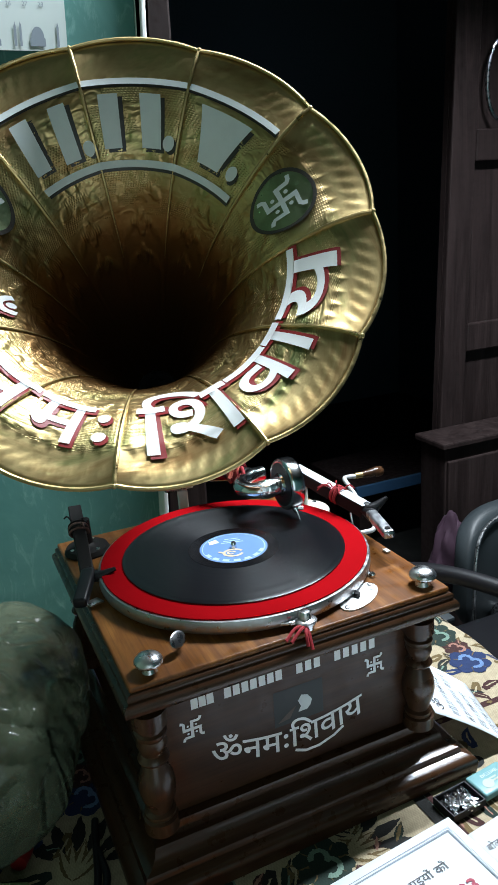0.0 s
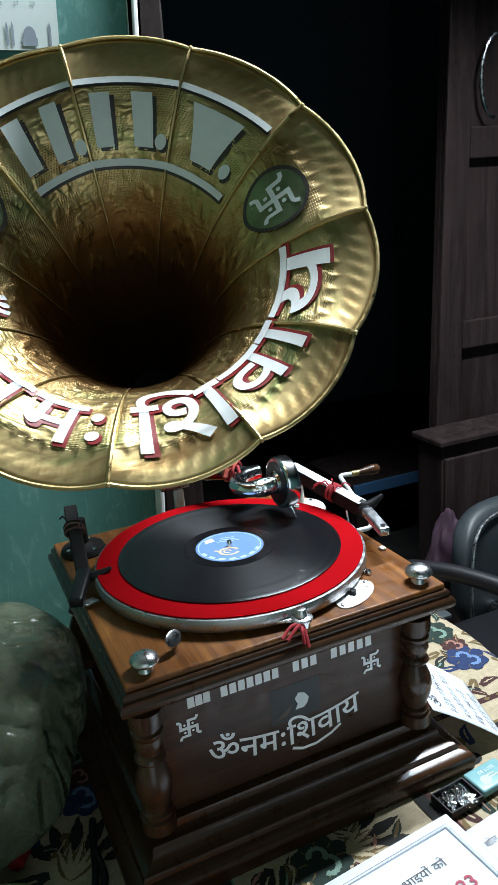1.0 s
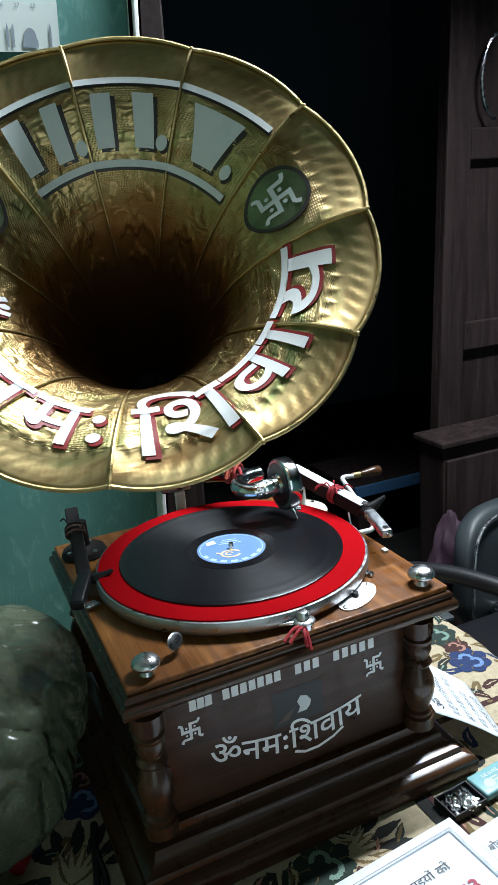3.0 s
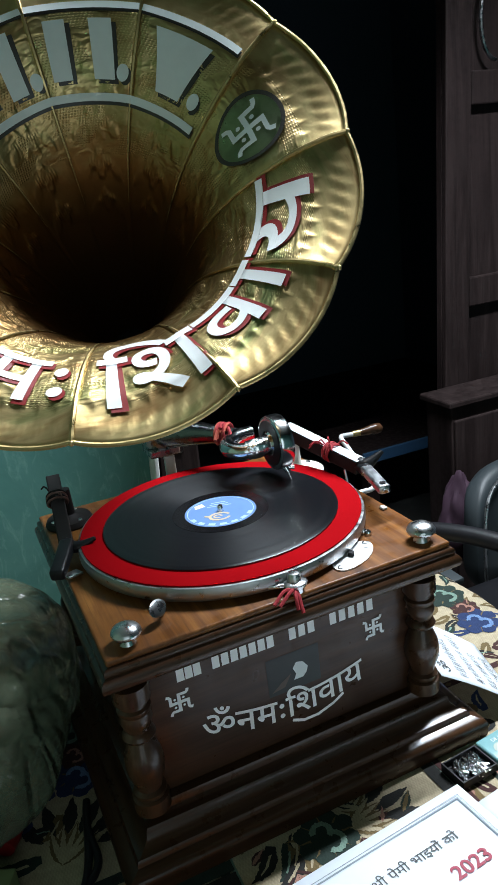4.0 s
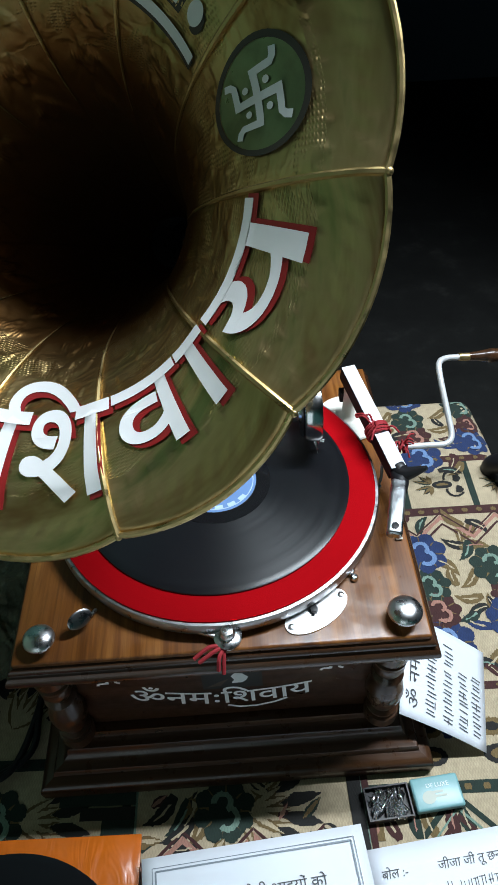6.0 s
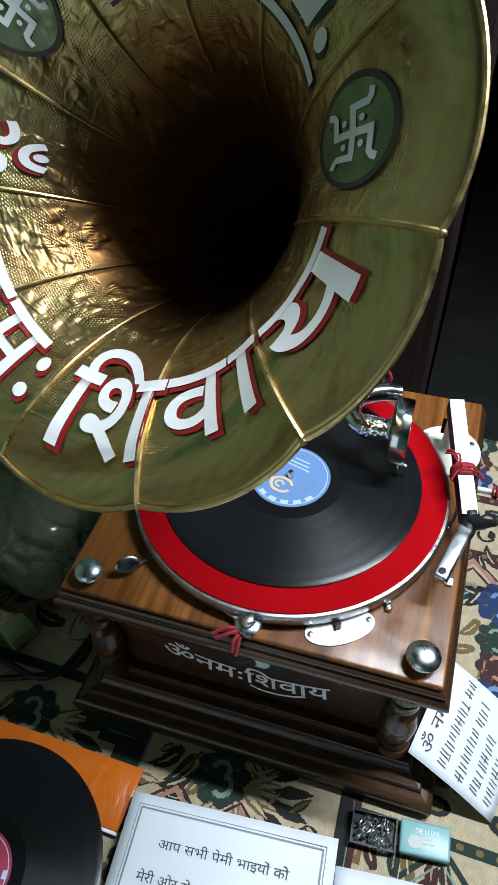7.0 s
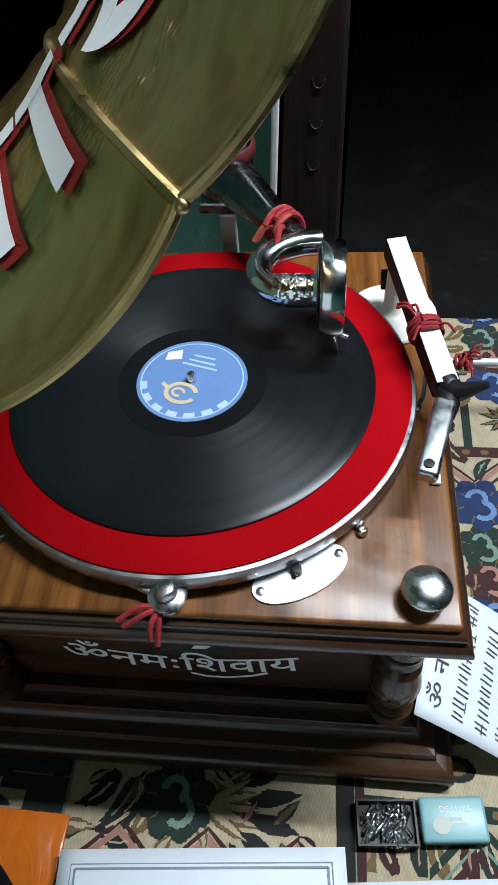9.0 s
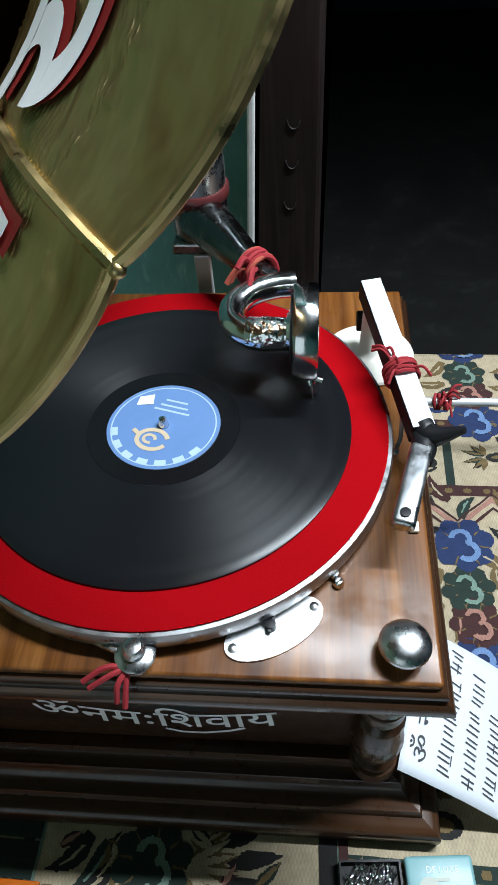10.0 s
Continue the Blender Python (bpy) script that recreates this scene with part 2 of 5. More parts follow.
tie(CEMENT, bump(CEMENT, cn, 0.4, 0.006), bsdf(CEMENT).inputs["Normal"])
# the far room's faint blue light is put into this wall colour
DARKWALL = paint("dim_blue_wall", (0.085, 0.13, 0.17), 0.8, 0.4)
# ceiling colour lowered to stand for an unlit ceiling
DIM_CEILING = paint("dim_ceiling_paint", (0.15, 0.165, 0.15), 0.85, 0.4)
GREENWALL = paint("sea_green_distemper", (0.18, 0.28, 0.18), 0.8, 0.3)

# woven tapestry: short ribs across the cloth


def tapestry(name, base):
    m = mat(name, base, 0.9)
    v = coords(m, (700, 260, 700))
    ch = nd(m, "ShaderNodeTexChecker")
    ch.inputs["Scale"].default_value = 1.0
    tie(m, v, ch.inputs["Vector"])
    n = noise_tex(m, coords(m), 130.0, 4, 0.7)
    col = mix(m, spread(m, n, 0.0, 0.55), base, tuple(0.5 * k for k in base))
    col = mix(m, 0.22, col, ch.outputs["Color"], "MULTIPLY")
    tie(m, col, bsdf(m).inputs["Base Color"])
    tie(m, bump(m, ch.outputs["Fac"], 0.5, 0.0008), bsdf(m).inputs["Normal"])
    return m


T_CREAM = tapestry("cream_weave", (0.51, 0.42, 0.28))
T_GREEN = tapestry("bottle_green_weave", (0.014, 0.032, 0.024))
T_BLACK = tapestry("black_weave", (0.014, 0.014, 0.013))
T_BLUE = tapestry("blue_weave", (0.014, 0.034, 0.115))
T_SKY = tapestry("light_blue_weave", (0.16, 0.27, 0.50))
T_SAGE = tapestry("sage_weave", (0.20, 0.31, 0.25))
T_MAROON = tapestry("maroon_weave", (0.055, 0.016, 0.015))
T_ROSE = tapestry("rose_weave", (0.42, 0.21, 0.16))
T_OCHRE = tapestry("ochre_weave", (0.17, 0.115, 0.045))

PLASTIC = mat("cloudy_polythene", (0.165, 0.195, 0.13), 0.12, 0.0, Transmission_Weight=0.35, IOR=1.3)
film = coords(PLASTIC, (1.0, 1.0, 0.45), rot=(0.4, 0.5, 0.3))
crease = nd(PLASTIC, "ShaderNodeTexVoronoi", feature="DISTANCE_TO_EDGE")
crease.inputs["Scale"].default_value = 17.0
bend_v = nd(PLASTIC, "ShaderNodeVectorMath", operation="MULTIPLY_ADD")
warp = nd(PLASTIC, "ShaderNodeTexNoise")
warp.inputs["Scale"].default_value = 9.0
tie(PLASTIC, film, warp.inputs["Vector"])
tie(PLASTIC, warp.outputs["Color"], bend_v.inputs[0])
bend_v.inputs[1].default_value = (0.12, 0.12, 0.12)
tie(PLASTIC, film, bend_v.inputs[2])
tie(PLASTIC, bend_v.outputs[0], crease.inputs["Vector"])
soft_film = bump(PLASTIC, noise_tex(PLASTIC, film, 11.0, 2, 0.5, 2.0), 0.6, 0.03)
tie(PLASTIC, bump(PLASTIC, spread(PLASTIC, crease.outputs["Distance"], 0.0, 1.0, 0.0, 0.10), 0.6, 0.006, soft_film), bsdf(PLASTIC).inputs["Normal"])
bsdf(PLASTIC).inputs["Alpha"].default_value = 0.86
PLASTIC_LILAC = mat("lilac_polythene", (0.22, 0.18, 0.26), 0.16, 0.0, Transmission_Weight=0.6, IOR=1.2)
tie(PLASTIC_LILAC, bump(PLASTIC_LILAC, noise_tex(PLASTIC_LILAC, coords(PLASTIC_LILAC), 34.0, 5, 0.6, 1.5), 0.8, 0.02), bsdf(PLASTIC_LILAC).inputs["Normal"])
PURPLE = paint("purple_cloth", (0.040, 0.016, 0.032), 0.8)
BLUE_EDGE = paint("blue_painted_edge", (0.035, 0.10, 0.20), 0.5)

# ---- mesh helpers ----


def obj(name, bm, material, parent=None, label="", smooth=False):
    me = bpy.data.meshes.new(name)
    bmesh.ops.recalc_face_normals(bm, faces=bm.faces)
    bm.to_mesh(me)
    bm.free()
    for mt in material if isinstance(material, (list, tuple)) else [material]:
        me.materials.append(mt)
    if smooth:
        me.polygons.foreach_set("use_smooth", [True] * len(me.polygons))
        me.set_sharp_from_angle(angle=radians(40))
    ob = new(name, me)
    if parent:
        ob.parent = parent
    if label:
        ob["label"] = label
    return ob


def part(name, bm, material, parent, label="", smooth=True):
    return obj(name, bm, material, parent, label, smooth)


def empty(name, label, category, group="", at=(0, 0, 0)):
    return tagged(new(name), label, category, group)


def box(bm, x0, x1, y0, y1, z0, z1, bevel=0.0, seg=2):
    r = bmesh.ops.create_cube(bm, size=1.0, matrix=Matrix.Translation(((x0 + x1) / 2, (y0 + y1) / 2, (z0 + z1) / 2)) @ Matrix.Diagonal((x1 - x0, y1 - y0, z1 - z0, 1)))
    if bevel:
        edges = list({e for v in r["verts"] for e in v.link_edges})
        bmesh.ops.bevel(bm, geom=edges, offset=bevel, segments=seg, affect="EDGES", profile=0.5)
    return bm


def boxed(*a, **k):
    return box(bmesh.new(), *a, **k)


def lathe(bm, profile, n=40, m=Matrix()):
    """Turns (radius, height) points round z."""
    rings = []
    for r, z in profile:
        if r < 1e-6:
            rings.append([bm.verts.new(m @ Vector((0, 0, z)))])
        else:
            rings.append([bm.verts.new(m @ Vector((r * math.cos(2 * math.pi * i / n), r * math.sin(2 * math.pi * i / n), z))) for i in range(n)])
    for a, b in zip(rings, rings[1:]):
        for i in range(n):
            j = (i + 1) % n
            if len(a) == 1 and len(b) == 1:
                break
            if len(a) == 1:
                bm.faces.new((a[0], b[i], b[j]))
            elif len(b) == 1:
                bm.faces.new((a[i], a[j], b[0]))
            else:
                bm.faces.new((a[i], a[j], b[j], b[i]))
    return bm


def lathed(profile, n=40, m=Matrix()):
    return lathe(bmesh.new(), profile, n, m)


def smooth_path(points, steps=8):
    """A Catmull-Rom line through points."""
    pts = [Vector(p) for p in points]
    pts = [2 * pts[0] - pts[1]] + pts + [2 * pts[-1] - pts[-2]]
    out = []
    for i in range(1, len(pts) - 2):
        a, b, c, d = pts[i - 1:i + 3]
        for k in range(steps):
            t = k / steps
            out.append(0.5 * (2 * b + (c - a) * t + (2 * a - 5 * b + 4 * c - d) * t * t + (3 * b - a - 3 * c + d) * t ** 3))
    out.append(pts[-2])
    return out


def tube(bm, line, radius, n=12, cap=True):
    """A tube along a line; radius: a number, or one for each point."""
    line = [Vector(p) for p in line]
    radii = radius if isinstance(radius, (list, tuple)) else [radius] * len(line)
    side = None
    rings = []
    for i, p in enumerate(line):
        way = (line[min(i + 1, len(line) - 1)] - line[max(i - 1, 0)]).normalized()
        if side is None:
            side = way.orthogonal().normalized()
        side = (side - way * side.dot(way)).normalized()
        up = way.cross(side)
        rings.append([bm.verts.new(p + radii[i] * (math.cos(2 * math.pi * k / n) * side + math.sin(2 * math.pi * k / n) * up)) for k in range(n)])
    for a, b in zip(rings, rings[1:]):
        for k in range(n):
            bm.faces.new((a[k], a[(k + 1) % n], b[(k + 1) % n], b[k]))
    if cap:
        bm.faces.new(rings[0][::-1])
        bm.faces.new(rings[-1])
    return bm


def tubed(line, radius, n=12, steps=8, cap=True):
    pts = smooth_path(line, steps) if steps else line
    if isinstance(radius, (list, tuple)):
        k = (len(pts) - 1) / (len(radius) - 1)
        rr = []
        for i in range(len(pts)):
            a = min(int(i / k), len(radius) - 2)
            w = i / k - a
            rr.append(radius[a] * (1 - w) + radius[a + 1] * w)
        radius = rr
    return tube(bmesh.new(), pts, radius, n, cap)


def polygon(bm, pts, z=0.0, mi=0):
    f = bm.faces.new([bm.verts.new((x, y, z)) for x, y in pts])
    f.material_index = mi
    return f


def ellipse(cx, cy, rx, ry, turn=0.0, n=16, a0=0.0, a1=360.0):
    c, s = math.cos(turn), math.sin(turn)
    full = abs(a1 - a0) >= 359.9
    out = []
    for i in range(n if full else n + 1):
        a = radians(a0 + (a1 - a0) * i / n)
        x, y = rx * math.cos(a), ry * math.sin(a)
        out.append((cx + x * c - y * s, cy + x * s + y * c))
    return out


def stroke(bm, pts, width, z=0.0, mi=0):
    """A flat line of a width through points in a plane."""
    pts = [Vector((x, y, 0)) for x, y in pts]
    rows = []
    for i, p in enumerate(pts):
        way = (pts[min(i + 1, len(pts) - 1)] - pts[max(i - 1, 0)]).normalized()
        nrm = Vector((-way.y, way.x, 0)) * width / 2
        rows.append((bm.verts.new((p + nrm).to_tuple()[:2] + (z,)), bm.verts.new((p - nrm).to_tuple()[:2] + (z,))))
    for a, b in zip(rows, rows[1:]):
        f = bm.faces.new((a[0], a[1], b[1], b[0]))
        f.material_index = mi
    return bm


def glyphs(text, fine=0.0, offset=0.0):
    """A bmesh of flat letters, one unit high, from the built-in font."""
    c = bpy.data.curves.new("letters", "FONT")
    c.body, c.offset, c.resolution_u = text, offset, 5
    ob = bpy.data.objects.new("letters", c)
    scene.collection.objects.link(ob)
    bpy.context.view_layer.update()
    me = bpy.data.meshes.new_from_object(ob.evaluated_get(bpy.context.evaluated_depsgraph_get()))
    bm = bmesh.new()
    bm.from_mesh(me)
    bpy.data.meshes.remove(me)
    bpy.data.objects.remove(ob)
    bpy.data.curves.remove(c)
    bmesh.ops.remove_doubles(bm, verts=bm.verts, dist=1e-5)
    if fine:
        bmesh.ops.triangulate(bm, faces=bm.faces)
        for _ in range(5):
            long = [e for e in bm.edges if e.calc_length() > fine]
            if not long:
                break
            bmesh.ops.subdivide_edges(bm, edges=long, cuts=1, use_grid_fill=False)
            bmesh.ops.triangulate(bm, faces=[f for f in bm.faces if len(f.verts) > 3])
    return bm


def bent(bm, f):
    for vtx in bm.verts:
        vtx.co = f(vtx.co)
    return bm


def extent(bm):
    xs = [p.co.x for p in bm.verts]
    ys = [p.co.y for p in bm.verts]
    return min(xs), max(xs), min(ys), max(ys)

# ---- the setting ----
LEAN_X = 0.060                      # the wall and its post lean a little to the right


def leant(bm, z0=0.9, k=LEAN_X):
    for vtx in bm.verts:
        vtx.co.x += k * (vtx.co.z - z0)
    return bm


def door_post():
    """A post that leans with the wall on one side and stands nearly upright on the other."""
    bm = boxed(0.0275, 0.097, 0.366, 0.53, 0.0, 2.9, bevel=0.004)
    for vtx in bm.verts:
        vtx.co.x += (LEAN_X if vtx.co.x < 0.06 else 0.014) * (vtx.co.z - 0.9)
    return bm


TABLE_Z = 0.752
floor = tagged(obj("floor", boxed(-2.6, 3.0, -2.6, 4.0, -0.1, 0.0), CEMENT), "mottled cement floor, the room's darkness put into its colour", "floor", kind="structure")
tagged(obj("ceiling", boxed(-2.6, 3.0, -2.6, 4.0, 2.9, 3.0), DIM_CEILING), "grey ceiling, coloured dark as if unlit", "ceiling", kind="structure")
tagged(obj("wall_north", leant(boxed(-2.4, 0.0188, 0.39, 0.53, 0.0, 2.9)), TEAL), "teal distempered wall with scuffed patches behind the gramophone", "wall", kind="structure")
tagged(obj("wall_west", boxed(-1.40, -1.25, -2.45, 0.385, 0.0, 2.9), GREENWALL), "pale sea-green distempered side wall", "wall", kind="structure")
tagged(obj("wall_south", boxed(-2.6, 3.0, -2.6, -2.45, 0.0, 2.9), TEAL), "teal distempered wall behind the viewer", "wall", kind="structure")
tagged(obj("wall_east", boxed(2.9, 3.0, -2.45, 4.0, 0.0, 2.9), DARKWALL), "wall of the room, its dim bluish light put into the colour", "wall", kind="structure")
tagged(obj("wall_far", boxed(-2.6, 2.9, 3.9, 4.0, 0.0, 2.9), DARKWALL), "wall at the far end, its dim bluish light put into the colour", "wall", kind="structure")
# added out of view: its lower edge cuts the tube light beyond the doorway
tagged(obj("lintel_blocker", boxed(0.16, 2.9, 0.39, 0.53, 2.17, 2.9), TEAL), "unseen teal wall added over the doorway to block the tube's light", "wall", kind="structure")
trim = tagged(obj("trim", leant(boxed(0.0195, 0.027, 0.360, 0.53, 0.0, 2.9, bevel=0.002)), WHITEWASH), "chipped whitewashed plaster edge beside the post", "trim", kind="structure")
post = tagged(obj("door_post", door_post(), WOOD_DARK), "dark brown painted wooden door post with carved marks", "door post", kind="structure")
for k, z in enumerate((0.955, 1.000, 1.04, 1.30, 1.5)):
    bm = bmesh.new()
    cx = 0.064 + LEAN_X * (z - 0.9)
    line = [(cx + 0.006 * math.cos(radians(a)), 0.3655, z + 0.009 * math.sin(radians(a))) for a in range(180, 380, 25)]
    part("carved_mark", tube(bm, line, 0.0006, 6), SCRATCH, post, "faint scratched curl")


def calendar():
    ob = empty("wall_calendar", "pale printed paper wall calendar hanging on the teal wall", "calendar")
    bm = boxed(-0.345, -0.077, 0.3855, 0.3875, 1.585, 2.05)
    part("sheet", leant(bm), paper("calendar_paper", (0.55, 0.62, 0.60)), ob, smooth=False)
    bm = bmesh.new()
    for row, digits in enumerate((("8", "9", "10", "11", "12", "13", "14"), ("15", "16", "17", "18", "19", "20", "21"), ("22", "23", "24", "25", "26", "27", "28"))):
        for col, d in enumerate(digits):
            g = glyphs(d)
            x0 = -0.235 + 0.0205 * col
            z0 = 1.660 - 0.0115 * row
            bent(g, lambda p: Vector((x0 + p.x * 0.0075, 0.3848, z0 + p.y * 0.0075)))
            me = bpy.data.meshes.new("digits")
            g.to_mesh(me)
            g.free()
            bm.from_mesh(me)
            bpy.data.meshes.remove(me)
    part("dates", leant(bm), INK_GREY, ob, smooth=False)
    # domes and towers printed along the foot
    for cx, w, h in ((-0.115, 0.020, 0.026), (-0.170, 0.016, 0.020), (-0.235, 0.022, 0.028)):
        pts = [(cx - w / 2, 1.59), (cx - w / 2, 1.59 + h * 0.35)] + ellipse(cx, 1.59 + h * 0.4, w * 0.42, h * 0.5, 0, 10, 180, 0) + [(cx + w / 2, 1.59 + h * 0.35), (cx + w / 2, 1.59)]
        one = bmesh.new()
        one.faces.new([one.verts.new((x, 0.3846, z)) for x, z in pts])
        part("printed_dome", leant(one), INK_GREY, ob, "grey-blue printed dome", smooth=False)
    for cx in (-0.145, -0.138, -0.20, -0.09):
        one = bmesh.new()
        one.faces.new([one.verts.new((x, 0.3846, z)) for x, z in ((cx, 1.59), (cx + 0.003, 1.59), (cx + 0.003, 1.613), (cx + 0.0015, 1.619), (cx, 1.613))])
        part("printed_tower", leant(one), INK_GREY, ob, "grey-blue printed tower", smooth=False)


calendar()


def panel_door():
    ob = tagged(new("door_1"), "dark brown wooden panel door standing open", "door", kind="structure")
    def slab(name, *a, **k):
        part(name, leant(boxed(*a, **k), 0.9, 0.035), WOOD_DARK, ob, smooth=False)
    slab("panel", 1.02, 1.85, 0.965, 0.985, 0.02, 2.1)
    slab("stile", 1.02, 1.10, 0.945, 0.9645, 0.0, 2.1, bevel=0.004)
    slab("stile", 1.77, 1.85, 0.945, 0.9645, 0.0, 2.1, bevel=0.004)
    for z in (0.02, 0.95, 1.46, 2.02):
        slab("rail", 1.1005, 1.7695, 0.945, 0.9645, z, z + 0.08, bevel=0.004)
    bm = bmesh.new()
    line = [(1.17 + 0.05 * math.cos(radians(a)), 0.94, 1.66 + 0.10 * math.sin(radians(a))) for a in range(90, 280, 15)]
    part("ring_handle", leant(tube(bm, line, 0.005, 8), 0.9, 0.035), DARK_METAL, ob, "dark iron pull")


panel_door()


def far_cabinet():
    ob = empty("low_cabinet", "shallow dark wooden cabinet beside the open door", "cabinet")
    part("body", boxed(0.930, 1.46, 0.815, 0.925, 0.03, 0.724, bevel=0.004), WOOD_DARK, ob, smooth=False)
    part("top", boxed(0.915, 1.48, 0.800, 0.935, 0.725, 0.744, bevel=0.005), WOOD_DARK, ob, "worn dark top with a pale edge", smooth=False)
    part("door", boxed(0.935, 1.19, 0.803, 0.8145, 0.08, 0.69, bevel=0.004), WOOD_DARK, ob, smooth=False)
    part("door", boxed(1.20, 1.455, 0.803, 0.8145, 0.08, 0.69, bevel=0.004), WOOD_DARK, ob, smooth=False)
    for x in (0.932, 1.418):
        part("foot", boxed(x, x + 0.04, 0.82, 0.85, 0.0, 0.0295), WOOD_DARK, ob, smooth=False)
        part("foot", boxed(x, x + 0.04, 0.89, 0.92, 0.0, 0.0295), WOOD_DARK, ob, smooth=False)


far_cabinet()


def bench():
    ob = empty("low_bench", "low dark bench with a blue painted edge on the cement floor", "bench")
    part("seat", boxed(1.10, 1.75, 1.58, 1.95, 0.28, 0.33, bevel=0.005), WOOD_DARK, ob, smooth=False)
    part("edge", boxed(1.10, 1.75, 1.565, 1.5795, 0.29, 0.335, bevel=0.003), BLUE_EDGE, ob, "blue painted front edge", smooth=False)
    for x in (1.13, 1.67):
        for y in (1.60, 1.88):
            part("leg", boxed(x, x + 0.05, y, y + 0.05, 0.0, 0.279), WOOD_DARK, ob, smooth=False)


bench()


def armchair():
    ob = empty("office_chair", "black vinyl office chair with curved arms beside the table", "chair")
    bx, by, bz = 0.928, 0.55, 0.518
    bm = bmesh.new()
    bmesh.ops.create_uvsphere(bm, u_segments=36, v_segments=20, radius=1.0)
    sgn = lambda q: math.copysign(abs(q) ** 0.6, q)
    for p in bm.verts:
        x, y, z = p.co
        dent = 0.006 * noise.noise(p.co * 2.5)
        p.co = Vector((bx + (0.20 + dent) * sgn(x), by + 0.045 * sgn(y) - 0.05 * x * x, bz + (0.155 + dent) * sgn(z)))
    part("backrest", bm, RUBBER, ob, "rounded blue-black vinyl backrest")
    line = [(bx + 0.19 * math.copysign(abs(math.cos(a)) ** 0.6, math.cos(a)), by - 0.040 - 0.05 * math.cos(a) ** 2, bz + 0.145 * math.copysign(abs(math.sin(a)) ** 0.6, math.sin(a))) for a in (2 * math.pi * i / 64 for i in range(65))]
    part("piping", tube(bmesh.new(), line, 0.004, 8, cap=False), STEEL, ob, "grey metal edging")
    part("seat", boxed(0.48, 0.93, -0.02, 0.44, 0.40, 0.475, bevel=0.03, seg=3), BLACK, ob)
    for dx in (0.0, 0.58):
        part("arm", tubed([(0.46 + dx * 0.9, 0.31, 0.455), (0.405 + dx, 0.27, 0.60), (0.372 + dx, 0.225, 0.72), (0.368 + dx, 0.215, 0.768), (0.390 + dx, 0.185, 0.786), (0.435 + dx, 0.105, 0.792), (0.475 + dx, 0.01, 0.782), (0.49 + dx, -0.06, 0.74), (0.495 + dx, -0.06, 0.60), (0.50 + dx * 0.9, 0.02, 0.455)], 0.0140, 14), BLACK, ob)
    part("bracket", boxed(0.408, 0.475, 0.20, 0.26, 0.655, 0.667, bevel=0.003), RUBBER, ob, "grey metal plate under the arm")
    part("back_support", tubed([(0.79, 0.40, 0.44), (0.86, 0.52, 0.42), (0.93, 0.60, 0.50)], 0.02, 12), DARK_METAL, ob)
    part("column", lathed([(0.0, 0.08), (0.03, 0.08), (0.03, 0.399), (0.0, 0.399)], 20, Matrix.Translation((0.71, 0.2, 0))), DARK_METAL, ob)
    for k in range(5):
        a = 2 * math.pi * k / 5
        part("foot", tubed([(0.71, 0.2, 0.10), (0.71 + 0.15 * math.cos(a), 0.2 + 0.15 * math.sin(a), 0.07), (0.71 + 0.26 * math.cos(a), 0.2 + 0.26 * math.sin(a), 0.02)], 0.018, 10), BLACK, ob)


armchair()


def cloth_bag():
    bm = bmesh.new()
    bmesh.ops.create_icosphere(bm, subdivisions=4, radius=1.0)
    for p in bm.verts:
        n = noise.noise(p.co * 2.3) * 0.25 + noise.noise(p.co * 6.0) * 0.08
        p.co = Vector((0.80 + (0.05 + 0.05 * n) * p.co.x * (1.1 - 0.5 * p.co.z), 0.622 + 0.035 * p.co.y * (1 + n), 0.525 + 0.115 * p.co.z * (1 + 0.5 * n)))
    ob = obj("cloth_bag", bm, PURPLE, smooth=True)
    return tagged(ob, "crumpled dark purple cloth bag hung by the chair", "bag")


cloth_bag()


# ---- the table and its cloth ----
def table():
    ob = empty("table", "wooden table under a woven tapestry cloth", "table")
    part("tabletop", boxed(-0.85, 0.355, -0.80, 0.352, 0.715, 0.7485, bevel=0.004), WOOD_DARK, ob, smooth=False)
    for x in (-0.82, 0.27):
        for y in (-0.77, 0.27):
            part("leg", boxed(x, x + 0.06, y, y + 0.06, 0.0, 0.7145, bevel=0.004), WOOD_DARK, ob, smooth=False)


table()


def fall(x, y):
    """Where a point of the cloth comes to lie: flat on the table, hanging past its edges."""
    ex, ey = 0.357, 0.354
    z = TABLE_Z + 0.0012 * noise.noise(Vector((x * 14, y * 14, 0.3)))
    if x > ex:
        d = x - ex
        bend = min(d, 0.03)
        z -= bend * bend / 0.06 + max(0.0, d - 0.03)
        x = ex + bend * 0.75 + 0.012 * math.sin(y * 30) * min(1, d / 0.1)
    if y > ey:
        d = y - ey
        bend = min(d, 0.03)
        z -= bend * bend / 0.06 + max(0.0, d - 0.03)
        y = ey + bend * 0.75
    return Vector((x, y, z))


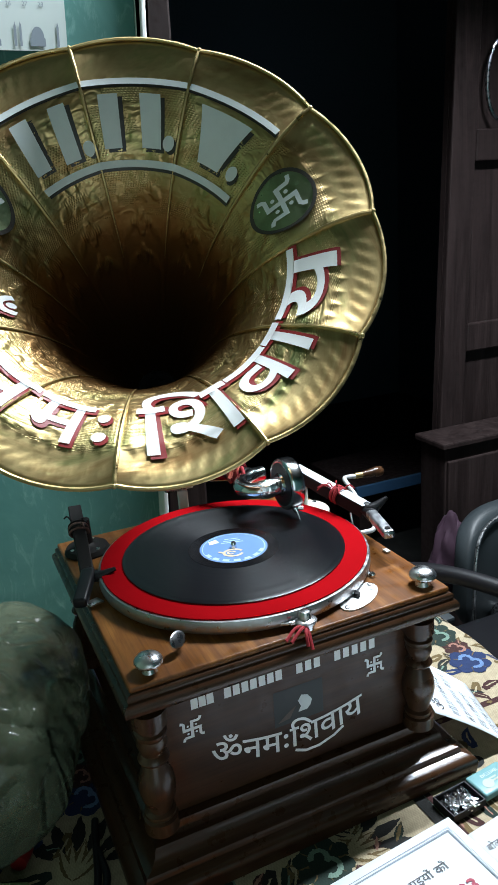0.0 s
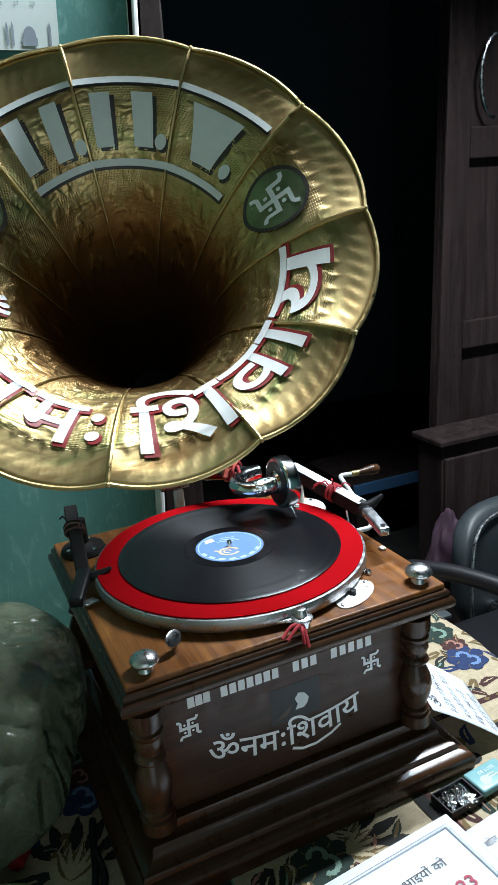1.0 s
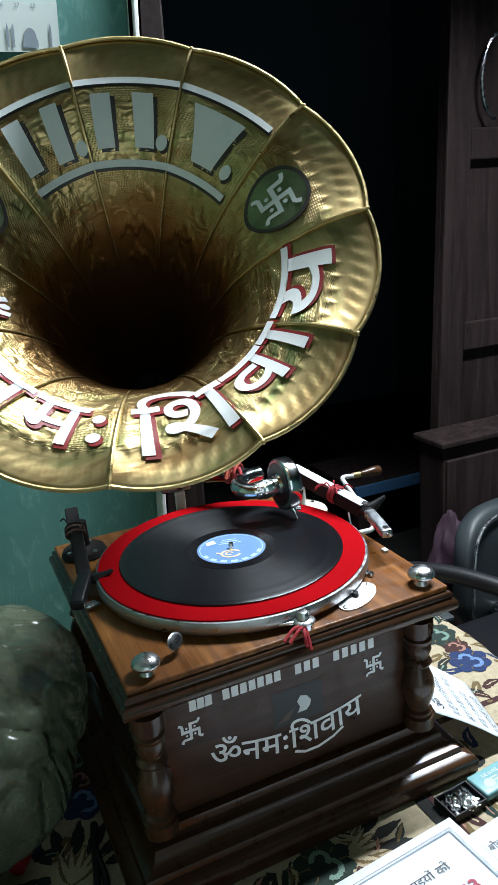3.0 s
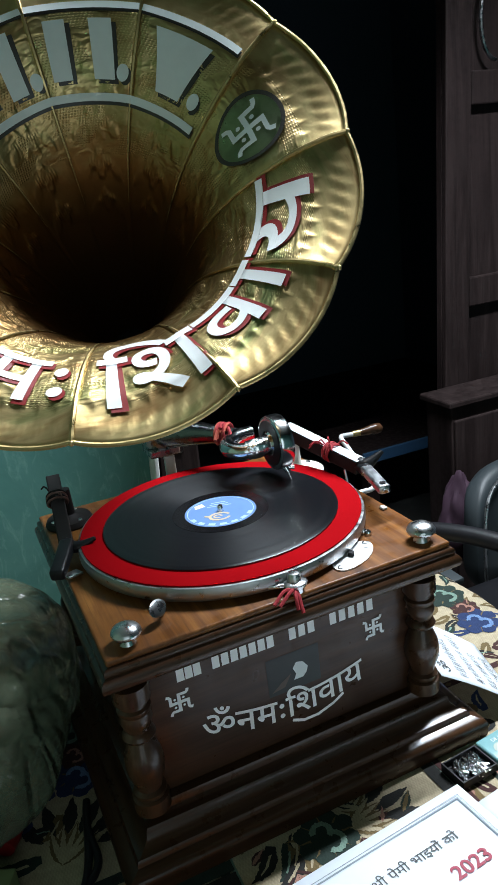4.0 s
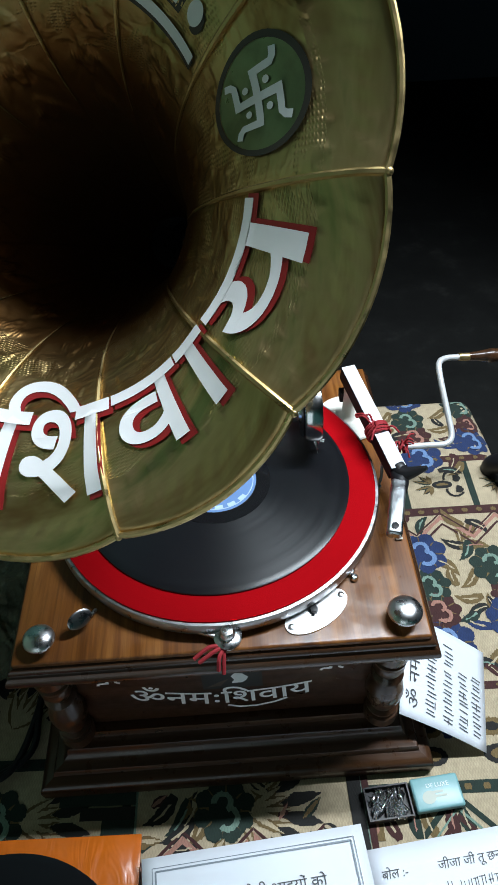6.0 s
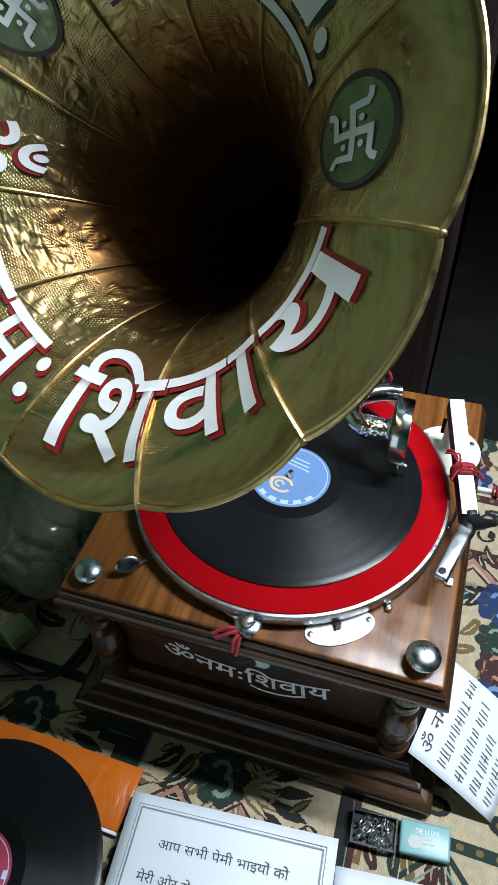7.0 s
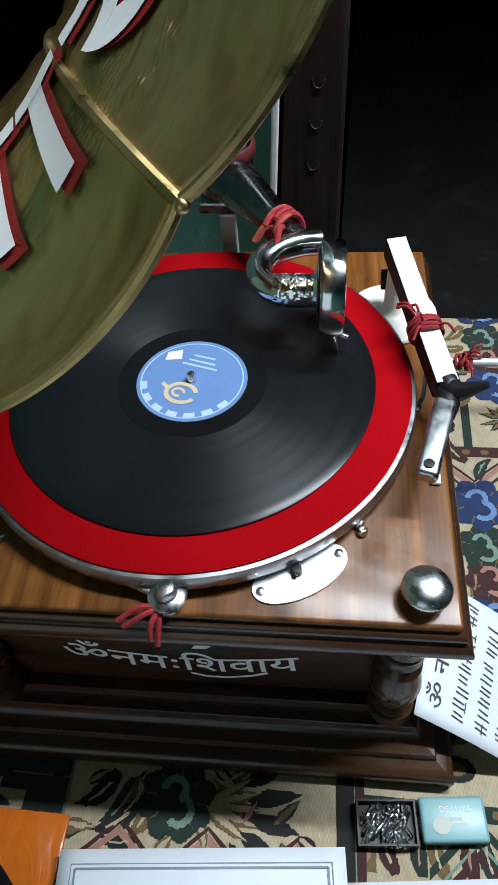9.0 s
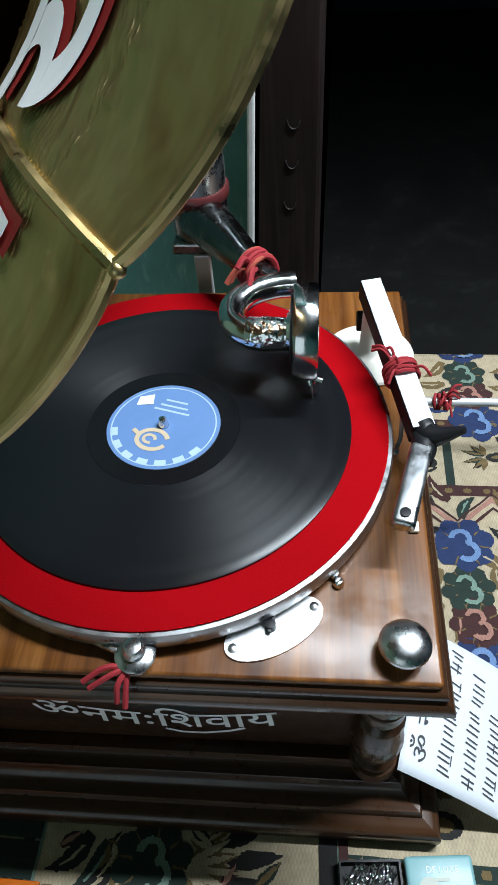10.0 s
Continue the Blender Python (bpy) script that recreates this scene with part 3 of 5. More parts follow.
def tablecloth():
    ob = empty("tablecloth", "woven tapestry tablecloth with flowers, leaves and zigzag bands on cream", "tablecloth")
    bm = bmesh.new()
    xs = np.concatenate([np.linspace(-0.83, 0.30, 60), np.linspace(0.32, 0.357, 6), np.linspace(0.362, 0.55, 18)])
    ys = np.concatenate([np.linspace(-0.78, 0.30, 60), np.linspace(0.32, 0.354, 6), np.linspace(0.359, 0.50, 14)])
    grid = [[bm.verts.new(fall(x, y)) for x in xs] for y in ys]
    for a, b in zip(grid, grid[1:]):
        for i in range(len(xs) - 1):
            bm.faces.new((a[i], a[i + 1], b[i + 1], b[i]))
    part("ground_weave", bm, T_CREAM, ob)
    mats = [T_GREEN, T_BLACK, T_BLUE, T_SKY, T_SAGE, T_MAROON, T_ROSE, T_OCHRE, T_CREAM]
    bm = bmesh.new()
    layer = [0]

    def put(pts, mi, lift=1):
        layer[0] += 1
        zz = 0.0002 * lift + 0.000012 * (layer[0] % 12)
        vs = [bm.verts.new((x, y, zz)) for x, y in pts]
        try:
            bm.faces.new(vs).material_index = mi
        except ValueError:
            pass

    def leaf(cx, cy, length, width, turn, mi, vein):
        def shape(k):
            return [(cx + math.cos(turn) * t * length - math.sin(turn) * s * k * width * math.sin(math.pi * t ** 0.8) , cy + math.sin(turn) * t * length + math.cos(turn) * s * k * width * math.sin(math.pi * t ** 0.8)) for t, s in [(i / 8, 1) for i in range(9)] + [(i / 8, -1) for i in range(7, 0, -1)]]
        put(shape(1.0), mi, 1)
        put(shape(0.45), vein, 2)

    def arc(cx, cy, r, w, a0, a1, mi, lift):
        put(ellipse(cx, cy, r, r, 0, 14, a0, a1) + ellipse(cx, cy, r - w, r - w, 0, 14, a1, a0), mi, lift)

    def rose(cx, cy, r, dark, light, turn=0.0, lobes=8):
        """A dark scalloped flower with a pale double curl at its heart."""
        ring = [2 * math.pi * i / 56 for i in range(56)]
        put([(cx + r * (0.80 + 0.2 * abs(math.cos(lobes * a / 2))) * math.cos(a + turn), cy + r * (0.80 + 0.2 * abs(math.cos(lobes * a / 2))) * math.sin(a + turn)) for a in ring], dark, 2)
        for k in range(lobes):
            a = turn + 2 * math.pi * (k + 0.5) / lobes
            c, s = math.cos(a), math.sin(a)
            put([(cx + r * 0.5 * c - r * 0.03 * s, cy + r * 0.5 * s + r * 0.03 * c), (cx + r * 0.5 * c + r * 0.03 * s, cy + r * 0.5 * s - r * 0.03 * c), (cx + r * 0.86 * c, cy + r * 0.86 * s)], 7, 3)
        t = math.degrees(turn)
        arc(cx - 0.06 * r, cy + 0.20 * r, r * 0.36, r * 0.17, t - 70, t + 160, light, 4)
        arc(cx + 0.10 * r, cy - 0.26 * r, r * 0.40, r * 0.18, t - 150, t + 75, light, 5)

    def curl_leaf(cx, cy, length, turn, mi, vein):
        """A comma-shaped leaf, streaked with pale threads."""
        c, s = math.cos(turn), math.sin(turn)
        def at(t, o):
            x, y = t * length, 0.28 * length * math.sin(t * 2.2) + o * length * 0.20 * math.sin(math.pi * min(1, t * 0.95 + 0.05) ** 0.7)
            return (cx + x * c - y * s, cy + x * s + y * c)
        put([at(i / 10, 1) for i in range(11)] + [at(i / 10, -1) for i in range(9, 0, -1)], mi, 1)
        put([at(0.2 + i * 0.065, 0.12) for i in range(9)] + [at(0.2 + i * 0.065, -0.18) for i in range(8, 0, -1)], vein, 2)

    def fan(cx, cy, size, turn, dark, body, pale):
        """A spread wing: an ochre body with pale bars, then long dark blades."""
        for k in range(5):
            leaf(cx, cy, size * (0.60 - 0.03 * abs(k - 2)), size * 0.075, turn + (k - 2) * 0.28, body, pale)
        for k in range(6):
            a = turn + (k - 2.5) * 0.33
            leaf(cx + size * 0.42 * math.cos(a), cy + size * 0.42 * math.sin(a), size * 0.55, size * 0.085, a + (k - 2.5) * 0.06, dark, dark)

    def strip(x0, x1, y0, y1, mi, dots=None, pitch=0.019):
        n = max(1, int((x1 - x0) / 0.03))
        for k in range(n):
            a, b = x0 + (x1 - x0) * k / n, x0 + (x1 - x0) * (k + 1) / n
            put([(a, y0), (b, y0), (b, y1), (a, y1)], mi, 1)
        if dots is not None:
            m = int((x1 - x0) / pitch)
            for k in range(m):
                put(ellipse(x0 + (k + 0.5) * pitch, (y0 + y1) / 2, 0.0042, (y1 - y0) * 0.27, 0, 8), dots, 2)

    def chevrons(x0, x1, y0, height, half, width, mi, lift, phase=0.0):
        """A row of pointed gables standing on y0."""
        n = int((x1 - x0) / half)
        for k in range(n):
            a, b = x0 + k * half, x0 + (k + 1) * half
            lo, hi = (y0, y0 + height) if k % 2 == 0 else (y0 + height, y0)
            put([(a, lo), (b, hi), (b, hi + width), (a, lo + width)], mi, lift)

    def butterfly(cx, cy, s, mi):
        put(ellipse(cx, cy, s * 0.42, s * 0.20, 0, 14), mi, 2)
        put(ellipse(cx, cy, s * 0.25, s * 0.07, 0, 10), 7, 3)
        for side in (-1, 1):
            arc(cx + s * 0.45, cy + side * s * 0.34, s * 0.36, s * 0.10, 20 if side > 0 else -200, 200 if side > 0 else -20, mi, 2)
            arc(cx + s * 0.62, cy + side * s * 0.30, s * 0.18, s * 0.10, -140, 120, mi, 3)
            for k in range(3):
                leaf(cx - s * 0.42, cy + side * s * 0.06, s * (0.75 - 0.13 * k), s * 0.10, math.pi - side * (0.25 + 0.55 * k), (0, 1, 7)[k], 7)

    rng = random.Random(11)

    def flower_row(y, x0, x1, first):
        """Two roses one over the other, between blue flowers with dark curled leaves."""
        x, k = x0, first
        while x < x1:
            j = rng.uniform(-0.003, 0.003)
            if k % 2 == 0:
                rose(x + j, y + 0.085, 0.031, 2, 3, 0.3, 7)
                rose(x + j, y + 0.036, 0.0255, 0, 4, 0.2)
                rose(x + 0.004 + j, y + 0.001, 0.0255, 5, 6, 0.1)
                rose(x + 0.006 + j, y - 0.040, 0.031, 2, 3, 0.4, 7)
            else:
                rose(x + j, y + 0.062, 0.030, 0, 4, 0.5)
                rose(x + j, y - 0.012, 0.029, 2, 3, 0.2, 7)
                rose(x + 0.003, y + 0.022, 0.020, 5, 6, 0.1)
            for dy, a, mi in ((0.092, 2.6, 1), (0.058, 3.6, 7), (0.018, 2.9, 7), (-0.024, 2.5, 2), (-0.052, 3.7, 7)):
                curl_leaf(x - 0.024, y + dy, 0.036, a + rng.uniform(-0.2, 0.2), mi, 8)
            curl_leaf(x + 0.020, y - 0.066, 0.034, -0.5, 1, 4)
            x += 0.083
            k += 1

    def panel_row(y, x0, x1):
        """A plain cream stretch with butterflies, a dotted brown border and pink gables under it."""
        strip(x0, x1, y - 0.053, y - 0.040, 5, 7)
        strip(x0, x1, y + 0.042, y + 0.053, 5, 7)
        chevrons(x0, x1, y - 0.094, 0.034, 0.036, 0.0065, 6, 1)
        chevrons(x0, x1, y - 0.086, 0.034, 0.036, 0.0030, 5, 2)
        chevrons(x0, x1, y - 0.104, 0.034, 0.036, 0.0040, 5, 2)
        x = x0 + 0.031
        while x < x1:
            butterfly(x, y, 0.034, 1)
            put([(x + 0.034, y - 0.040), (x + 0.043, y - 0.040), (x + 0.043, y + 0.042), (x + 0.034, y + 0.042)], 0, 1)
            x += 0.092

    def wing_row(y, x0, x1, phase, drop=0.080):
        """Spread wings and dark green roses on cream, parted by green stripes."""
        x = x0 + phase
        while x < x1:
            rose(x - 0.010, y, 0.031, 0, 4, 0.3)
            fan(x + 0.012, y - 0.002, 0.078, 0.0, 1, 7, 8)
            curl_leaf(x - 0.034, y + 0.018, 0.044, 3.9, 7, 8)
            curl_leaf(x - 0.038, y - 0.004, 0.040, 3.5, 1, 8)
            curl_leaf(x - 0.034, y - 0.030, 0.030, 2.9, 1, 8)
            put([(x + 0.112, y - 0.044), (x + 0.121, y - 0.044), (x + 0.124, y + 0.044), (x + 0.115, y + 0.044)], 0, 1)
            put([(x + 0.123, y - 0.044), (x + 0.128, y - 0.044), (x + 0.131, y + 0.044), (x + 0.126, y + 0.044)], 4, 1)
            x += 0.225
        strip(x0, x1, y + 0.046, y + 0.058, 0, 1)
        chevrons(x0, x1, y - drop, 0.030, 0.034, 0.007, 6, 1)
        chevrons(x0, x1, y - drop + 0.008, 0.030, 0.034, 0.004, 5, 2)
        chevrons(x0, x1, y - drop - 0.010, 0.030, 0.034, 0.004, 1, 2)

    # rows of the weave, from the far edge of the table to the near one
    flower_row(0.290, -0.64, 0.50, 1)
    panel_row(0.197, 0.171, 0.55)
    panel_row(0.197, -0.83, -0.16)
    flower_row(0.000, 0.247, 0.50, 0)
    flower_row(0.000, -0.70, -0.17, 1)
    # ovals on cream beside the box, then dark green gables
    strip(0.15, 0.55, -0.098, -0.088, 5, 7)
    for k in range(5):
        x = 0.205 + 0.066 * k
        for dy, mi, inner in ((-0.138, 7, 1), (-0.166, 1, 7)):
            put(ellipse(x, dy, 0.015, 0.010, 0, 16), mi, 1)
            put(ellipse(x, dy, 0.008, 0.005, 0, 12), inner, 2)
        curl_leaf(x + 0.018, -0.150, 0.036, 0.9, 2, 8)
    strip(0.128, 0.55, -0.203, -0.190, 0, 7)
    chevrons(0.182, 0.55, -0.243, 0.036, 0.036, 0.007, 0, 1)
    chevrons(0.182, 0.55, -0.254, 0.036, 0.036, 0.004, 4, 2)
    chevrons(0.182, 0.55, -0.264, 0.036, 0.036, 0.007, 5, 1)
    for k in range(6):
        curl_leaf(0.14 + 0.018 * k, -0.243, 0.034, 1.2 + 0.3 * (k % 2), (7, 5, 0)[k % 3], (6, 8)[k % 2])
    # wings before the box and beside it
    wing_row(-0.207, -0.83, 0.112, 0.157, 0.058)
    put([(0.113, -0.172), (0.127, -0.172), (0.130, -0.250), (0.117, -0.250)], 1, 3)
    put([(0.128, -0.172), (0.134, -0.172), (0.137, -0.250), (0.131, -0.250)], 5, 3)
    # extra dark leaves of the weave, also standing in for the box's shade
    for k in range(4):
        curl_leaf(-0.055 + 0.014 * k, -0.190 - 0.004 * k, 0.042, 3.6 + 0.25 * k, (1, 0, 7, 1)[k], (8, 4)[k % 2])
    for k, (x, mi) in enumerate(((-0.172, 0), (-0.150, 1), (-0.128, 0))):      # a stepped dark block
        put([(x, -0.186 - 0.013 * k), (-0.096, -0.186 - 0.013 * k), (-0.096, -0.1985 - 0.013 * k), (x, -0.1985 - 0.013 * k)], mi, 4)
    flower_row(-0.375, -0.64, 0.40, 0)
    wing_row(-0.560, -0.83, 0.40, 0.10)
    for k in range(5):
        fan(-0.235 - 0.12 * k, -0.115, 0.085, 1.1 + 0.5 * (k % 2), (1, 2)[k % 2], 7, 8)
        curl_leaf(-0.25 - 0.12 * k, -0.10, 0.05, 2.6, 0, 8)
    # veined leaves crowd the cream between the flowers
    for k in range(46):
        x, y = rng.uniform(0.20, 0.37), rng.uniform(-0.08, 0.33)
        if 0.145 < y < 0.25:
            continue
        turn = rng.uniform(0, 6.28)
        curl_leaf(x, y, rng.uniform(0.026, 0.042), turn, (1, 7, 7, 0, 5)[k % 5], (8, 8, 6, 4, 8)[k % 5])
    # more small leaves before the box darken the cloth where its shade falls
    for k in range(22):
        x, y = rng.uniform(-0.14, 0.11), rng.uniform(-0.242, -0.186)
        leaf(x, y, rng.uniform(0.016, 0.030), 0.0045, rng.uniform(0, 6.28), (1, 7, 5, 0)[k % 4], (8, 8, 6, 7)[k % 4])
    bmesh.ops.triangulate(bm, faces=[f for f in bm.faces if len(f.verts) > 4])
    bmesh.ops.subdivide_edges(bm, edges=[e for e in bm.edges if e.calc_length() > 0.003], cuts=2, use_grid_fill=False)
    for p in bm.verts:                                    # outlines step from thread to thread
        p.co.x = round(p.co.x / 0.0011) * 0.0011 + rng.uniform(-0.0002, 0.0002)
        p.co.y = round(p.co.y / 0.0015) * 0.0015 + rng.uniform(-0.0002, 0.0002)
    for p in bm.verts:
        lift = p.co.z
        q = fall(p.co.x, p.co.y)
        side = Vector((1, 0, 0)) if p.co.x > 0.39 else (Vector((0, 1, 0)) if p.co.y > 0.39 else Vector((0, 0, 1)))
        p.co = q + (side + Vector((0, 0, 0.5))) * lift
    w = part("woven_motif", bm, mats, ob, "dark green, blue and maroon woven flowers and leaves", smooth=False)
    w["kind"] = "stuff"


tablecloth()

# ---- the gramophone ----
gram = empty("gramophone", "wooden box gramophone with a stamped brass petal horn, on the tablecloth", "gramophone")
CX, CY = 0.006, 0.009                 # middle of the box
TOP = 0.978


def frame_side(profile, k):
    """One mitred length of a square moulding: side 0 is the front, then right, back, left."""
    bm = bmesh.new()
    corner = ((-1, -1), (1, -1), (1, 1), (-1, 1))
    a, b = corner[k], corner[(k + 1) % 4]
    rows = [(bm.verts.new((CX + a[0] * h, CY + a[1] * h, z)), bm.verts.new((CX + b[0] * h, CY + b[1] * h, z))) for h, z in profile]
    for p, q in zip(rows, rows[1:] + rows[:1]):
        bm.faces.new((p[0], p[1], q[1], q[0]))
    bm.faces.new([r[0] for r in rows][::-1])
    bm.faces.new([r[1] for r in rows])
    return bm


top_ogee = [(0.1480, TOP - 0.0065), (0.1712, TOP - 0.0065), (0.1730, TOP - 0.0080), (0.1738, TOP - 0.0105), (0.1730, TOP - 0.0128), (0.1742, TOP - 0.0140), (0.1764, TOP - 0.0155), (0.1778, TOP - 0.0185), (0.1780, TOP - 0.0220),
            (0.1768, TOP - 0.0255), (0.1730, TOP - 0.0285), (0.1690, TOP - 0.0298), (0.1670, TOP - 0.0315), (0.1600, TOP - 0.0355), (0.1480, TOP - 0.0370)]
base_ogee = [(0.140, 0.808), (0.1535, 0.808), (0.1545, 0.805), (0.1550, 0.800), (0.1590, 0.797), (0.1640, 0.7965), (0.1655, 0.794), (0.1665, 0.788), (0.1720, 0.783), (0.1790, 0.7815), (0.1805, 0.779), (0.1810, 0.7755), (0.1870, 0.774),
             (0.1915, 0.7725), (0.1935, 0.770), (0.1940, 0.766), (0.1930, 0.7535), (0.140, 0.7535)]
for k in range(4):
    part("top_moulding", frame_side(top_ogee, k), WOOD_TRIM if k % 2 == 0 else WOOD_SIDE, gram, "glossy stepped ogee moulding")
    part("base_moulding", frame_side(base_ogee, k), WOOD_TRIM if k % 2 == 0 else WOOD_SIDE, gram, "glossy stepped ogee moulding")
part("top_board", box(bmesh.new(), CX - 0.1702, CX + 0.1702, CY - 0.1702, CY + 0.1702, TOP - 0.0063, TOP, bevel=0.0022, seg=3), WOOD_TOP, gram, "varnished reddish-brown top board", smooth=True)
for k in range(4):
    side = frame_side([(0.130, 0.8085), (0.1440, 0.8085), (0.1440, TOP - 0.0375), (0.130, TOP - 0.0375)], k)
    part("side_panel", side, WOOD_PANEL if k % 2 == 0 else WOOD_SIDE, gram, "dark brown wooden panel", smooth=False)
FRONT = CY - 0.1440
column = [(0.0, 0.8085), (0.0165, 0.8085), (0.0165, 0.822), (0.0135, 0.8235), (0.0150, 0.826), (0.0150, 0.829), (0.0115, 0.8315), (0.0125, 0.836), (0.0165, 0.848), (0.0178, 0.858), (0.0165, 0.868), (0.0125, 0.878), (0.0105, 0.883),
          (0.0135, 0.8855), (0.0150, 0.8885), (0.0135, 0.8915), (0.0110, 0.894), (0.0125, 0.898), (0.0145, 0.904), (0.0130, 0.911), (0.0150, 0.914), (0.0150, 0.917), (0.0125, 0.919), (0.0125, 0.9235), (0.0165, 0.925), (0.0165, 0.9405), (0.0, 0.9405)]
for sx, sy in ((-1, -1), (1, -1), (1, 1), (-1, 1)):
    part("column", lathed(column, 28, Matrix.Translation((CX - 0.004 + sx * 0.1485, CY + sy * 0.1485 - (0.004 if sy < 0 else -0.004), 0))), WOOD_TURN, gram, "turned baluster corner column")


def on_front(bm, lift=0.0006):
    for p in bm.verts:
        p.co = Vector((p.co.x, FRONT - lift - p.co.z, p.co.y))
    return bm


def blessing(bm, cx, cy, s, w, turn=0.0, mi=0):
    """The painted cross with bent arms and four dots of a Hindu blessing."""
    c, sn = math.cos(turn), math.sin(turn)
    def t(p):
        return (cx + (p[0] * c - p[1] * sn) * s, cy + (p[0] * sn + p[1] * c) * s)
    for k in range(4):
        a = k * math.pi / 2
        def r(p):
            return t((p[0] * math.cos(a) - p[1] * math.sin(a), p[0] * math.sin(a) + p[1] * math.cos(a)))
        stroke(bm, [r((0, 0)), r((0, 0.25)), r((0, 0.5))], w, 0.00002 * k, mi)
        stroke(bm, [r((-w / s / 2, 0.5)), r((0.2, 0.5)), r((0.42, 0.5)), r((0.50, 0.58)), r((0.54, 0.72))], w * 0.9, 0.0001 + 0.00002 * k, mi)
        polygon(bm, [r(p) for p in ellipse(0.25, 0.25, 0.075, 0.075, 0, 10)], 0.0002, mi)
    return bm


for cx, cz in ((-0.105, 0.896), (0.100, 0.896)):
    part("painted_blessing", on_front(blessing(bmesh.new(), cx, cz, 0.0165, 0.0032)), PAINT_WHITE, gram, "white painted Hindu blessing sign", smooth=False)


def front_words():
    # one line of devotional lettering in a shallow dip, with a flourish under it
    text = "ॐनमः\u093fशवाय"
    bm = glyphs(text, fine=0.08, offset=0.009)
    x0, x1, y0, y1 = extent(bm)
    def lay(p):
        f = (p.x - x0) / (x1 - x0)
        x = -0.089 + 0.174 * f
        tilt = 0.55 * (f - 0.5)
        base = 0.8300 + 0.048 * (f - 0.46) ** 2 + 0.010 * (1 - f) ** 2
        h = (p.y) * 0.0355
        return Vector((x - h * tilt * 0.3, base + h, 0))
    bent(bm, lay)
    part("painted_lettering", on_front(bm), PAINT_WHITE, gram, "white painted devotional words", smooth=False)
    bm = bmesh.new()
    stroke(bm, [(0.002, 0.8275), (0.014, 0.8225), (0.030, 0.8225), (0.048, 0.828), (0.060, 0.835)], 0.0032)
    part("painted_flourish", on_front(bm), PAINT_WHITE, gram, "white painted curved flourish", smooth=False)
    # a maker's line close under the moulding, as plain blocks
    for x, w in ((-0.104, 0.024), (-0.070, 0.064), (0.008, 0.030), (0.052, 0.052)):
        n = max(2, round(w / 0.0095))
        for k in range(n):
            a = x + w * k / n
            bm = bmesh.new()
            polygon(bm, [(a, 0.9165), (a + 0.0072, 0.9165), (a + 0.0070, 0.9335), (a + 0.0002, 0.9335)])
            part("painted_block", on_front(bm), PAINT_WHITE, gram, "white painted block", smooth=False)
    bm = bmesh.new()
    polygon(bm, [(-0.019, 0.862), (0.037, 0.862), (0.037, 0.903), (-0.019, 0.903)])
    part("picture_panel", on_front(bm, 0.0004), mat("dark_transfer", (0.008, 0.013, 0.012), 0.45), gram, "small dark transfer picture", smooth=False)
    bm = bmesh.new()
    polygon(bm, [(0.008, 0.872), (0.018, 0.872), (0.022, 0.876), (0.024, 0.882), (0.019, 0.889), (0.012, 0.891), (0.008, 0.885), (0.011, 0.878)], 0.0001)
    part("picture_figure", on_front(bm), PAINT_GREY, gram, "pale plain figure shape", smooth=False)
    bm = bmesh.new()
    polygon(bm, [(-0.016, 0.866), (-0.002, 0.868), (0.006, 0.881), (-0.004, 0.875)], 0.0001)
    part("picture_figure", on_front(bm), mat("brown_transfer", (0.07, 0.045, 0.03), 0.4), gram, "dull brown plain shape", smooth=False)


front_words()
# the box stands a little askew on the table
askew = Matrix.Translation((CX, CY - 0.17, 0)) @ Matrix.Rotation(radians(1.2), 4, "Z") @ Matrix.Translation((-CX, 0.17 - CY, 0))
for piece in gram.children:
    piece.matrix_basis = askew

# knobs on the two front corners
for x, y in ((-0.141, -0.148), (0.1555, -0.1405)):
    prof = [(0.0, 0.0), (0.008, 0.0), (0.007, 0.003), (0.0065, 0.006), (0.009, 0.0075), (0.0130, 0.0085), (0.0142, 0.0105), (0.0140, 0.0125), (0.0120, 0.0155), (0.008, 0.0180), (0.004, 0.0190), (0.0, 0.0193)]
    part("knob", lathed(prof, 32, Matrix.Translation((x, y, TOP + 0.0002)) @ Matrix.Scale(0.92 if x < 0 else 1.0, 4)), STEEL, gram, "domed chrome knob")

# speed plate with its pointer and screws
px, py, pa = 0.0850, -0.1300, math.atan2(0.0275, 0.0425)
bm = bmesh.new()
f = polygon(bm, ellipse(0, 0, 0.0305, 0.0155, 0, 40))
ext = bmesh.ops.extrude_face_region(bm, geom=[f])
for g in ext["geom"]:
    if isinstance(g, bmesh.types.BMVert):
        g.co.z += 0.0014
place = Matrix.Translation((px, py, TOP + 0.0002)) @ Matrix.Rotation(pa, 4, "Z")
bmesh.ops.transform(bm, matrix=place, verts=bm.verts)
plate = part("speed_plate", bm, metal("nickel_plate", (0.84, 0.85, 0.86), 0.46, 0.06, 0.03), gram, "oval nickel speed plate")
for dx in (-0.026, 0.026):
    part("screw", lathed([(0, 0.0016), (0.0028, 0.0016), (0.0026, 0.0027), (0.0012, 0.0034), (0, 0.0035)], 14, place @ Matrix.Translation((dx, 0.0, 0))), STEEL, plate)
part("pointer", tubed([(-0.003 + px, py - 0.004, TOP + 0.004), (px - 0.001, py + 0.004, TOP + 0.005), (px + 0.002 - 0.006, py + 0.012, TOP + 0.006)], [0.0016, 0.0012, 0.0008], 8, 4), BLACK, plate, "small black pointer")
